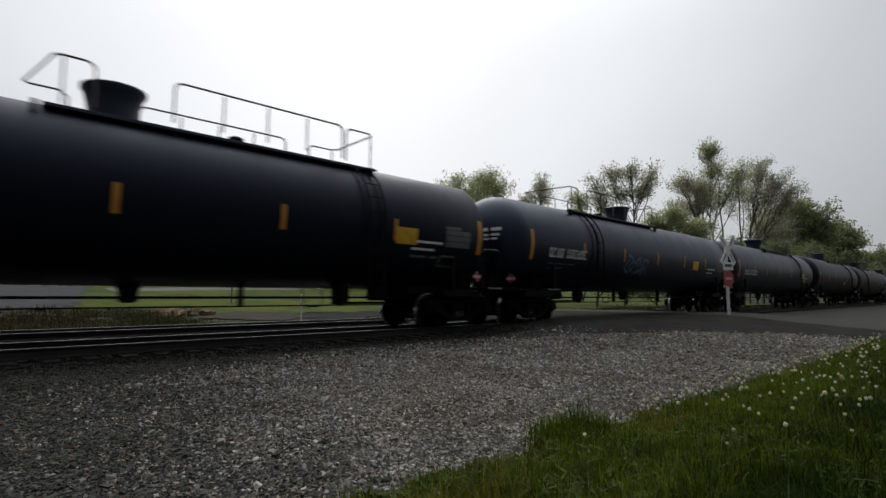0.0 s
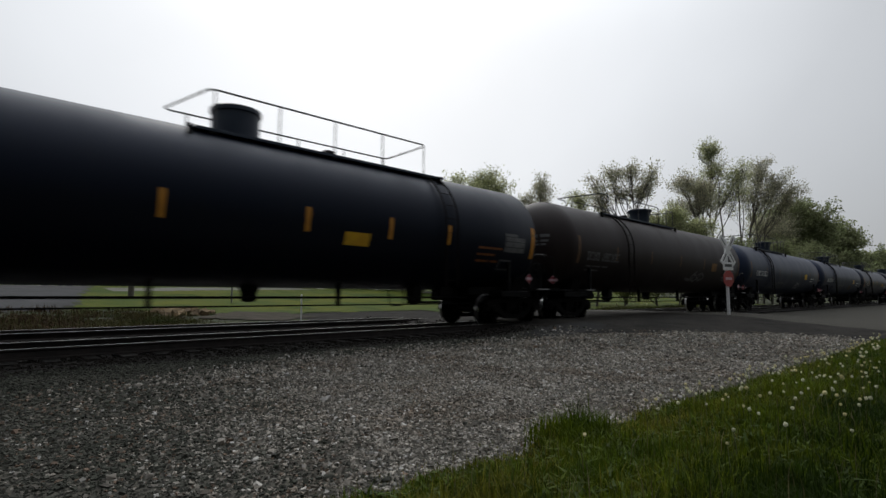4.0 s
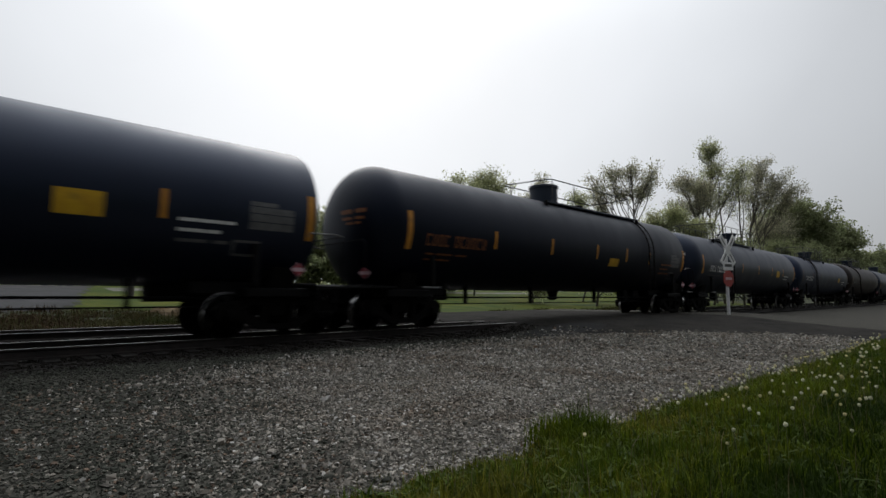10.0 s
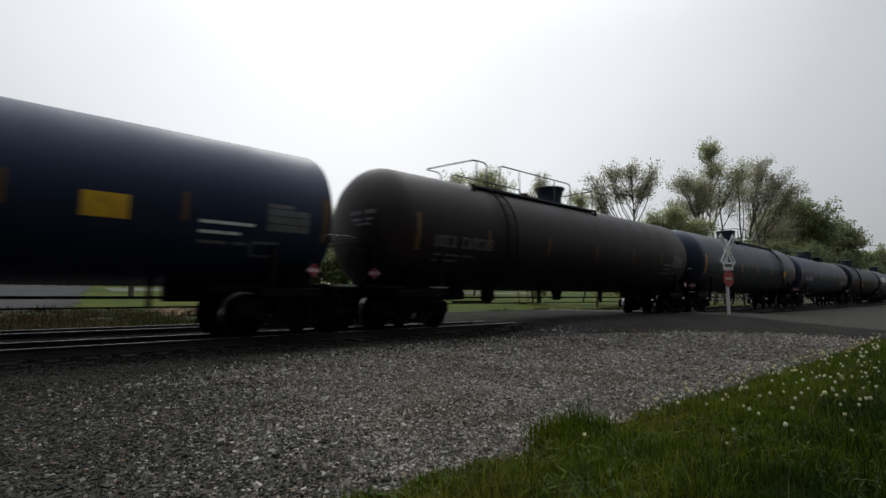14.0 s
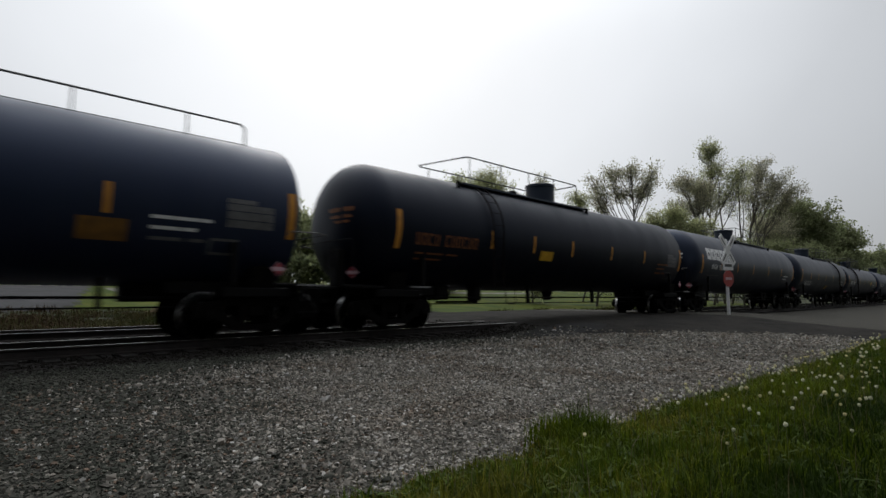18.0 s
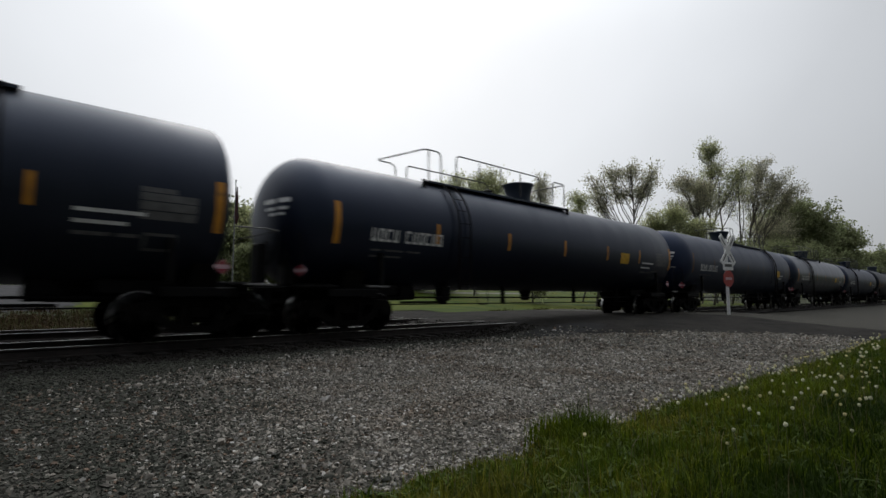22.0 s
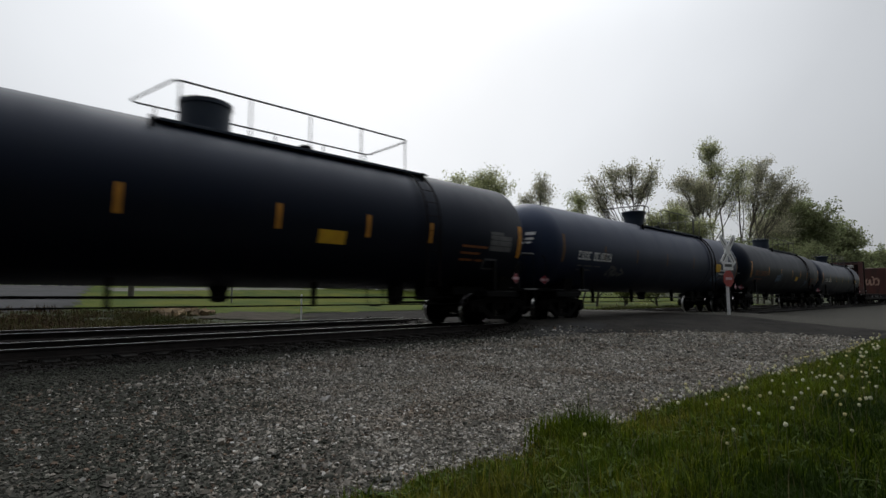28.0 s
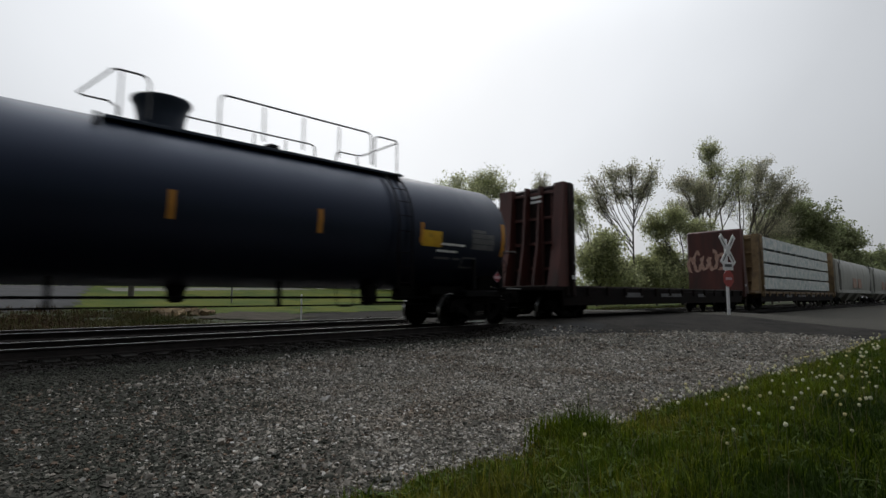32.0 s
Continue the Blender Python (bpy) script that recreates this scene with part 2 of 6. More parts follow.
M_PATCH = material("brown_gravel_patch", (0.056, 0.044, 0.036), (0.036, 0.034, 0.022), rough=0.95, spec=0.08, scale=1.2, fine=30, bump=0.8)
M_TURF = material("rough_turf_soil", (0.0121, 0.0187, 0.0044), (0.0176, 0.022, 0.0066), rough=0.95, spec=0.12, scale=2.0, fine=40, bump=1.0)
M_BLADE = material("grass_blade", (0.030, 0.060, 0.0026), (0.092, 0.122, 0.006), rough=0.75, spec=0.12, scale=1.3, fine=6, bump=0, island=0.5, thin=0.40,
                   contrast=(0.38, 0.62), blotch=(0.130, 0.132, 0.014), blotch_scale=2.4, blotch_at=(0.55, 0.80))
M_BLADE_Y = material("yellowish_grass_blade", (0.085, 0.100, 0.006), (0.150, 0.140, 0.018), rough=0.75, spec=0.12, scale=2.0, fine=6, bump=0, island=0.5, thin=0.40)
# darkened copy of the blade green: corner darkening put into the colour
M_BLADE_D = material("shaded_grass_blade", (0.012, 0.026, 0.0016), (0.026, 0.046, 0.003), rough=0.75, spec=0.10, scale=1.3, fine=6, bump=0, island=0.5, thin=0.40)
M_BROADLEAF = material("broad_weed_leaf", (0.030, 0.060, 0.004), (0.080, 0.105, 0.009), rough=0.65, spec=0.15, scale=1.6, fine=6, bump=0, island=0.5, thin=0.35)
M_DRY_WEED = material("dry_brown_weed", (0.06, 0.0372, 0.0216), (0.045, 0.0348, 0.018), rough=0.9, spec=0.1, scale=0.7, fine=6, bump=0, island=0.5, thin=0.25)
M_WEED = material("dull_weed_leaf", (0.039, 0.0492, 0.0144), (0.063, 0.054, 0.0216), rough=0.8, spec=0.1, scale=0.7, fine=6, bump=0, island=0.4, thin=0.25)
M_STRAW = material("dry_grass_stalk", (0.156, 0.132, 0.06), (0.12, 0.102, 0.042), rough=0.8, scale=2, bump=0, island=0.3, thin=0.2)
M_CLOCK = material("dandelion_clock_down", (0.697, 0.6885, 0.527), (0.578, 0.544, 0.323), rough=0.9, scale=60, bump=0.3, random_value=0.2)
M_FLOWER = material("pale_yellow_flower", (0.68, 0.595, 0.289), (0.612, 0.5525, 0.323), rough=0.9, scale=60, bump=0.3, random_value=0.2)
M_STEM = material("pale_green_stem", (0.119, 0.136, 0.0425), (0.085, 0.102, 0.034), rough=0.7, scale=20, bump=0)
M_BARK = material("grey_bark", (0.15, 0.135, 0.12), (0.09, 0.08, 0.07), rough=0.95, scale=5, fine=30, bump=1.0, stretch=(1, 1, 0.25))
M_LEAF = material("spring_leaf", (0.36, 0.385, 0.20), (0.43, 0.445, 0.25), rough=0.6, thin=0.70, scale=0.4, fine=3, bump=0, island=0.45)
M_LEAF_D = material("dense_green_leaf", (0.22, 0.255, 0.125), (0.27, 0.29, 0.15), rough=0.6, thin=0.62, scale=0.4, fine=3, bump=0, island=0.45)
M_LEAF_B = material("bronze_bud_leaf", (0.42, 0.40, 0.285), (0.39, 0.39, 0.265), rough=0.65, thin=0.70, scale=0.5, fine=3, bump=0, island=0.4)
M_POST = material("white_post_paint", (0.80, 0.80, 0.80), (0.68, 0.68, 0.69), rough=0.55, scale=6, bump=0.05)
M_SIGN = material("white_sign_sheet", (0.84, 0.84, 0.83), (0.76, 0.75, 0.74), rough=0.45, scale=5, bump=0.02)
M_SIGN_RED = material("faded_red_sign_sheet", (0.40, 0.05, 0.045), (0.32, 0.045, 0.04), rough=0.45, scale=5, bump=0.02)
M_SIGN_INK = material("black_sign_ink", (0.05, 0.05, 0.05), (0.08, 0.08, 0.08), rough=0.5, scale=5, bump=0)
M_POLE = material("weathered_timber_pole", (0.13, 0.115, 0.10), (0.09, 0.08, 0.07), rough=0.9, scale=4, fine=30, bump=0.4, stretch=(3, 3, 0.3))
M_FLAG = material("dark_flag_cloth", (0.05, 0.045, 0.055), (0.12, 0.05, 0.05), rough=0.9, spec=0.1, scale=3, fine=20, bump=0.3, stretch=(4, 4, 0.4))
M_GALV = material("galvanised_steel", (0.28, 0.28, 0.29), (0.22, 0.22, 0.23), rough=0.45, metal=0.7, scale=8, bump=0.05)
M_CARPAINT = material("silver_car_paint", (0.50, 0.52, 0.52), (0.46, 0.48, 0.48), rough=0.25, scale=3, bump=0)
M_GLASS = material("dark_car_glass", (0.012, 0.016, 0.016), (0.02, 0.022, 0.022), rough=0.08, scale=3, bump=0)
M_RUBBER = material("black_rubber", (0.015, 0.015, 0.015), (0.022, 0.022, 0.022), rough=0.85, scale=8, bump=0.1)


# ---- mesh helpers ----
class Shape:
    """Collects vertices and faces of one mesh."""

    def __init__(self):
        self.v, self.f, self.mi = [], [], []

    def add(self, verts, faces, mi=0):
        o = len(self.v)
        self.v += [tuple(p) for p in verts]
        self.f += [tuple(i + o for i in face) for face in faces]
        self.mi += [mi] * len(faces)
        return self

    def box(self, lo, hi, c=0.0, mi=0, m=None):
        """A box with chamfered edges."""
        lo, hi = Vector(lo), Vector(hi)
        mid, h = (lo + hi) / 2, (hi - lo) / 2
        c = min(c, 0.49 * min(h) * 2)
        vs, idx = [], {}
        for sx in (-1, 1):
            for sy in (-1, 1):
                for sz in (-1, 1):
                    for ax in range(3):
                        p = [h[0] - c, h[1] - c, h[2] - c]
                        p[ax] = h[ax]
                        idx[sx, sy, sz, ax] = len(vs)
                        q = Vector((mid[0] + sx * p[0], mid[1] + sy * p[1], mid[2] + sz * p[2]))
                        vs.append(m @ q if m else q)
        fs = []
        for ax in range(3):
            a, b = (ax + 1) % 3, (ax + 2) % 3
            for s in (-1, 1):
                ring = []
                for sa, sb in ((-1, -1), (1, -1), (1, 1), (-1, 1)):
                    k = [0, 0, 0]; k[ax], k[a], k[b] = s, sa, sb
                    ring.append(idx[k[0], k[1], k[2], ax])
                fs.append(ring if s > 0 else ring[::-1])
        if c > 0:
            for ax in range(3):
                a, b = (ax + 1) % 3, (ax + 2) % 3
                for sa in (-1, 1):
                    for sb in (-1, 1):
                        k0 = [0, 0, 0]; k0[ax], k0[a], k0[b] = -1, sa, sb
                        k1 = [0, 0, 0]; k1[ax], k1[a], k1[b] = 1, sa, sb
                        q = [idx[(*k0, a)], idx[(*k1, a)], idx[(*k1, b)], idx[(*k0, b)]]
                        fs.append(q if sa * sb > 0 else q[::-1])
            for sx in (-1, 1):
                for sy in (-1, 1):
                    for sz in (-1, 1):
                        t = [idx[sx, sy, sz, i] for i in range(3)]
                        fs.append(t if sx * sy * sz > 0 else t[::-1])
        return self.add(vs, fs, mi)

    def tube(self, path, r, n=8, mi=0, cap=True, radii=None):
        """A round bar swept along a path of points."""
        path = [Vector(p) for p in path]
        vs, fs = [], []
        side = None
        for i, p in enumerate(path):
            d = (path[min(i + 1, len(path) - 1)] - path[max(i - 1, 0)]).normalized()
            if side is None:
                side = d.orthogonal().normalized()
            side = (side - d * side.dot(d)).normalized()
            up = d.cross(side)
            rr = radii[i] if radii else r
            for k in range(n):
                a = 2 * math.pi * k / n
                vs.append(p + side * math.cos(a) * rr + up * math.sin(a) * rr)
        for i in range(len(path) - 1):
            for k in range(n):
                k2 = (k + 1) % n
                fs.append((i * n + k, i * n + k2, (i + 1) * n + k2, (i + 1) * n + k))
        if cap:
            fs.append(tuple(range(n))[::-1])
            fs.append(tuple((len(path) - 1) * n + k for k in range(n)))
        return self.add(vs, fs, mi)

    def lathe(self, prof, axis, n=32, centre=(0, 0, 0), mi=0):
        """A profile of (along, radius) turned round an axis ("x", "y" or "z")."""
        vs, fs = [], []
        c = Vector(centre)
        for a, r in prof:
            for k in range(n):
                t = 2 * math.pi * k / n
                u, w = r * math.cos(t), r * math.sin(t)
                vs.append(c + Vector({"x": (a, u, w), "y": (w, a, u), "z": (u, w, a)}[axis]))
        for i in range(len(prof) - 1):
            for k in range(n):
                k2 = (k + 1) % n
                fs.append((i * n + k, i * n + k2, (i + 1) * n + k2, (i + 1) * n + k)[::-1])
        fs.append(tuple(range(n)))
        fs.append(tuple((len(prof) - 1) * n + k for k in range(n))[::-1])
        return self.add(vs, fs, mi)

    def prism(self, outline, axis, a0, a1, mi=0):
        """A flat outline (2D points, in the other two axes' order) given thickness along an axis."""
        put = {"x": lambda p, a: (a, p[0], p[1]), "y": lambda p, a: (p[0], a, p[1]), "z": lambda p, a: (p[0], p[1], a)}[axis]
        n = len(outline)
        vs = [put(p, a0) for p in outline] + [put(p, a1) for p in outline]
        fs = [tuple(range(n)), tuple(range(2 * n - 1, n - 1, -1))]
        fs += [(k, n + k, n + (k + 1) % n, (k + 1) % n) for k in range(n)]
        return self.add(vs, fs, mi)

    def mesh(self, name, mats, smooth=40):
        me = bpy.data.meshes.new(name)
        me.from_pydata(self.v, [], self.f)
        for m in (mats if isinstance(mats, (list, tuple)) else [mats]):
            me.materials.append(m)
        if any(self.mi):
            me.polygons.foreach_set("material_index", self.mi)
        bm = bmesh.new()
        bm.from_mesh(me)
        bmesh.ops.recalc_face_normals(bm, faces=bm.faces)
        bm.to_mesh(me)
        bm.free()
        if smooth:
            me.polygons.foreach_set("use_smooth", [True] * len(me.polygons))
            me.set_sharp_from_angle(angle=radians(smooth))
        return me


CACHE = {}


def part(name, shape, mat, parent, label="", at=None, key=None, smooth=40):
    """One mesh object under a thing or a part. shape: a Shape, or a function that makes one, kept under key."""
    if key is not None:
        k = (key, tuple(m.name for m in mat) if isinstance(mat, (list, tuple)) else mat.name)
        if k not in CACHE:
            CACHE[k] = (shape() if callable(shape) else shape).mesh(name, mat, smooth)
        me = CACHE[k]
    else:
        me = (shape() if callable(shape) else shape).mesh(name, mat, smooth)
    ob = new(name, me)
    ob.parent = parent
    if at is not None:
        ob.matrix_basis = at
    if label:
        tagged(ob, label)
    return ob


def thing(name, m, label, category, group=""):
    ob = new(name)
    ob.empty_display_size = 0.2
    ob.matrix_basis = m
    return tagged(ob, label, category, group)


def setting(name, shape, mat, label, smooth=40, kind="structure", category=""):
    ob = new(name, shape.mesh(name, mat, smooth))
    return tagged(ob, label, category, "", kind)


# ---- ground ----
def smoothstep(a, b, x):
    t = min(1.0, max(0.0, (x - a) / (b - a)))
    return t * t * (3 - 2 * t)


def ground_z(x, y):
    """Height of the ground: gravel strip, crossing road humped over the tracks, rising land beyond."""
    near = 0.02 + 0.16 * smoothstep(-7.0, -2.0, y)
    hump = smoothstep(9.5, 15.0, x) * (1 - smoothstep(26.0, 34.0, x))
    near += hump * (0.29 * smoothstep(-10.0, -3.6, y))
    if y > 6.5:
        back = -0.10 * smoothstep(6.5, 9.5, y) + 2.15 * smoothstep(10.0, 48.0, y)
        near += back - hump * 0.25 * smoothstep(6.5, 14, y)
    near += 0.12 * smoothstep(-8.7, -9.6, y)
    return near + 0.018 * noise.noise(Vector((x * 0.7, y * 0.7, 0)))


def grid(xs, ys, dz=0.0, zf=ground_z, mask=None):
    s = Shape()
    nx, ny = len(xs), len(ys)
    vs = [(x, y, zf(x, y) + dz) for y in ys for x in xs]
    fs = []
    for j in range(ny - 1):
        for i in range(nx - 1):
            if mask is None or mask((xs[i] + xs[i + 1]) / 2, (ys[j] + ys[j + 1]) / 2):
                fs.append((j * nx + i, j * nx + i + 1, (j + 1) * nx + i + 1, (j + 1) * nx + i))
    return s.add(vs, fs)


def span(a, b, step):
    n = max(1, round((b - a) / step))
    return [a + (b - a) * i / n for i in range(n + 1)]


def road_edge(y):
    """Where the gravel gives way to the asphalt of the crossing road."""
    return 11.9 + 5.9 * smoothstep(-3.6, -8.2, y) - 1.6 * smoothstep(-8.2, -9.3, y) + 0.35 * noise.noise(Vector((y * 0.9, 1, 0))) + 0.12 * noise.noise(Vector((y * 4, 5, 0)))


def verge_edge(x):
    """Where the grass begins, seen from the gravel."""
    return -8.77 + 0.20 * smoothstep(3.6, 2.3, x) - 0.050 * min(6.0, max(0.0, x - 6.0)) + 0.20 * noise.noise(Vector((x * 1.3, 2, 0))) + 0.12 * noise.noise(Vector((x * 5, 7, 0)))


def build_ground():
    xs = [-1500, -700, -300, -140, -80, -50, -30] + span(-20, 60, 0.8)[0:] + [75, 95, 130, 180, 260, 400, 800, 1600]
    ys = [-1500, -600, -200, -90, -45, -28] + span(-20, 60, 0.8) + [75, 95, 130, 200, 400, 900, 1600]
    setting("ground", grid(xs, ys), M_SOIL, "weedy brown soil with patches of grass")
    setting("gravel_strip", grid(span(-14, 60, 0.35) + [80, 120, 200, 320], span(-9.2, 7.2, 0.3), 0.012), M_BED,
            "grey crushed gravel strip beside the tracks")
    setting("track_bed", grid(span(-14, 12.6, 0.35), span(-2.5, 6.9, 0.2), 0.017, mask=lambda x, y: y > -2.3 + 0.25 * noise.noise(Vector((x * 1.5, y, 3)))), M_OIL_SHADE, "oily ballast under the tracks, shade put into its colour")
    setting("road", grid(span(11.4, 24.0, 0.15), span(-16, 16, 0.15), 0.018, mask=lambda x, y: road_edge(y) < x < 23.2 + 0.5 * noise.noise(Vector((y * 0.8, 9, 0)))), M_ROAD, "worn grey asphalt road over a level crossing")
    wob = lambda x, y, s, k: noise.noise(Vector((x * s, y * s, k)))
    lot_edge = lambda y: 0.19 * y - 0.3 + 0.5 * noise.noise(Vector((y * 0.5, 3, 0)))
    setting("parking_lot", grid(span(-30, 11, 0.6), span(19.5, 54, 0.8), 0.03, mask=lambda x, y: x < lot_edge(y) and y > 20.5 + 0.8 * wob(x, y, 0.6, 2)), M_LOT, "pale grey asphalt lot behind the tracks")
    tar = lambda x, y: ((x - 12.3) / 1.7) ** 2 + ((y + 3.0) / 0.75) ** 2 < 1 + 0.5 * noise.noise(Vector((x * 2, y * 2, 5)))
    setting("tar_patch", grid(span(10.2, 14.4, 0.12), span(-4.2, -1.9, 0.12), 0.026, mask=tar), M_TAR, "dark tar patch at the edge of the crossing")
    lawn = lambda x, y: x > lot_edge(y) and y > 16.2 + 1.0 * wob(x, y, 0.4, 4) + 4.5 * smoothstep(11, 6, x) or x > 23.6 and y > 11.5 + 0.8 * wob(x, y, 0.4, 6)
    setting("lawn", grid(span(3, 90, 0.6), span(11.0, 56, 0.6), 0.03, mask=lawn), M_LAWN, "mown green lawn behind the tracks")
    lane = lambda x, y: abs(y - (34.6 + 0.24 * x) - 0.4 * wob(x, y, 0.3, 1)) < 2.2 and x < 27 + wob(x, y, 0.5, 8) or x > 40 and abs(y - 35.5 - 0.5 * wob(x, y, 0.2, 1)) < 1.3
    setting("lane", grid(span(8, 64, 0.5), span(33, 44, 0.4), 0.05, mask=lane), M_LANE, "pale gravel lane across the lawn")
    bare = lambda x, y: ((x - 11.2) / 2.6) ** 2 + ((y - 14.8) / 3.0) ** 2 < 1 + 0.9 * wob(x, y, 0.7, 5) and (x < 13.2 or y > 16.2)
    setting("gravel_patch", grid(span(7, 17, 0.25), span(10, 20, 0.25), 0.05, mask=bare), M_PATCH, "bare grey gravel patch beside the lawn")
    setting("grass_verge", grid([-60, -30, -20, -14, -9] + span(-6, 60, 0.4), span(-16, -8.55, 0.1), 0.02, mask=lambda x, y: y < verge_edge(x) - 0.06 and x < road_edge(y) - 0.1), M_TURF, "rough turf of the grassy verge")


build_ground()


# ---- track ----
def rail_shape(x0, x1):
    s = Shape()
    foot = [(-0.07, -0.17), (0.07, -0.17), (0.07, -0.158), (0.012, -0.135), (0.009, -0.045), (0.033, -0.030), (0.036, -0.006), (0.030, -0.002),
            (-0.030, -0.002), (-0.036, -0.006), (-0.033, -0.030), (-0.009, -0.045), (-0.012, -0.135), (-0.07, -0.158)]
    s.prism(foot, "x", x0, x1)
    s.box((x0, -0.027, -0.004), (x1, 0.027, 0.0), 0.001, 1)
    return s


def build_track(name, y0, label):
    t = thing(name, pose(0, y0, RAIL_Z), label, "railway track", "tracks")
    t["kind"] = "structure"
    for yy in (-0.7525, 0.7525):
        part("rail", lambda: rail_shape(-60, 330), [M_RAIL, M_HEAD], t, "rusty steel rail with a polished head", pose(0, yy, 0), key="rail")
    for i in range(74):
        x = -12 + 0.52 * i
        if 13.2 < x < 23.4:
            continue
        part("tie", lambda: Shape().box((-0.115, -1.3, -0.18), (0.115, 1.3, 0.0), 0.012), M_TIE, t, "", pose(x, random.uniform(-0.03, 0.03), -0.172), key="tie")
    rest = Shape()
    for i in range(360):
        x = 26.5 + 0.52 * i
        rest.box((x - 0.115, -1.3, -0.352), (x + 0.115, 1.3, -0.172))
    tagged(part("far_ties", rest, M_TIE, t), kind="stuff")
    for a, b in ((-1.6, -0.83), (-0.66, 0.66), (0.83, 1.6)):
        part("crossing_panel", Shape().box((13.3, a, -0.2), (23.3, b, -0.012), 0.02), M_ROAD, t, "asphalt crossing panel between the rails")
    return t


build_track("track_1", 0.0, "dark railway track on timber ties in grey ballast")
build_track("track_2", 4.45, "second railway track on timber ties in grey ballast")


# ---- train ----
CAR_L = 19.08
TANK_R, TANK_Z, TANK_H, HEAD_D = 1.55, 2.57, 8.32, 0.95
TRUCK_X, AXLE, WHEEL_R = 7.85, 0.96, 0.457
moving = []      # (thing, place at the start)
axles = []       # (axle, pose on its car, key)


def arc(c, r, a0, a1, n, plane):
    """Points of an arc in the plane of two axes."""
    out = []
    for i in range(n + 1):
        a = radians(a0 + (a1 - a0) * i / n)
        p = list(c)
        p[plane[0]] += r * math.cos(a)
        p[plane[1]] += r * math.sin(a)
        out.append(tuple(p))
    return out


def shell_shape(longer=0.0, fat=0.0):
    """The tank: a barrel of welded rings with domed heads."""
    prof = []
    TANK_H, TANK_R = 8.32 + longer, 1.55 + fat
    for i in range(13):
        a = radians(90 * (i / 12) ** 1.2)
        prof.append((-TANK_H - HEAD_D * math.cos(a), max(0.02, TANK_R * math.sin(a) ** 0.74)))
    for x in span(-TANK_H, TANK_H, 2.08)[1:-1]:
        prof.append((x, TANK_R))
    for i in range(9):
        a = radians(90 * i / 8)
        prof.append((TANK_H + HEAD_D * 0.34 * math.sin(a), max(0.02, TANK_R * math.cos(a))))
    return Shape().lathe(prof, "x", 64, (0, 0, TANK_Z + fat))


def patch(s, x0, x1, z0, z1, lift=0.005, mi=0, slant=0.0, fat=0.0):
    """A thin patch that follows the tank's near side."""
    r, TANK_Z = 1.55 + fat + lift, 2.57 + fat
    n = max(1, round((z1 - z0) / 0.12))
    vs, fs = [], []
    for i in range(n + 1):
        z = z0 + (z1 - z0) * i / n
        y = -math.sqrt(max(0.01, r * r - (z - TANK_Z) ** 2))
        k = slant * i / n
        vs += [(x0 + k, y, z), (x1 + k, y, z)]
    for i in range(n):
        fs.append((2 * i, 2 * i + 1, 2 * i + 3, 2 * i + 2))
    return s.add(vs, fs, mi)


def bars(x, z, h, widths, gap, fat=0.0):
    s = Shape()
    for i, w in enumerate(widths):
        if w > 0:
            patch(s, x, x + w, z, z + h, fat=fat)
        x += abs(w) + gap
    return s


def glyph(z, h, kind, fat, w=0.15, t=0.042):
    """A plain open block that stands for one stencilled character."""
    s = Shape()
    patch(s, 0, t, z, z + h, fat=fat)
    if kind != 1:
        patch(s, w - t, w, z, z + h, fat=fat)
    patch(s, t, w - t if kind != 1 else w, z, z + 0.055, fat=fat)
    if kind != 2:
        patch(s, t, w - t if kind != 1 else w, z + h - 0.055, z + h, fat=fat)
    return s


def frame_patch(x0, x1, z0, z1, t, fat):
    """A painted outline."""
    s = Shape()
    for a, b, c, d in ((x0, x1, z0, z0 + t), (x0, x1, z1 - t, z1), (x0, x0 + t, z0 + t, z1 - t), (x1 - t, x1, z0 + t, z1 - t)):
        patch(s, a, b, c, d, fat=fat)
    return s


def head_text(fat):
    """Three short stencil lines that lie on the domed end."""
    s = Shape()
    r, cz = 1.55 + fat, 2.57 + fat
    on = lambda y, z: (-8.33 - 0.956 * math.sqrt(max(0.0, 1 - ((y * y + (z - cz) ** 2) / r ** 2) ** (1 / 0.74))), y, z)
    for z, h, y0, y1 in ((2.86, 0.10, -1.02, -0.16), (2.70, 0.07, -0.98, -0.24), (2.58, 0.06, -0.90, -0.40)):
        n = 8
        vs = [on(y0 + (y1 - y0) * i / n, z + q) for i in range(n + 1) for q in (0, h)]
        s.add(vs, [(2 * i, 2 * i + 2, 2 * i + 3, 2 * i + 1) for i in range(n) if i != 3])
    return s


def name_block(fat):
    """A hollow block that stands for one large letter."""
    s = Shape()
    for x0, x1, z0, z1 in ((0, 0.19, 2.68, 3.26), (0.34, 0.53, 2.68, 3.26), (0.19, 0.34, 2.68, 2.86), (0.19, 0.34, 3.08, 3.26)):
        patch(s, x0, x1, z0, z1, fat=fat)
    return s


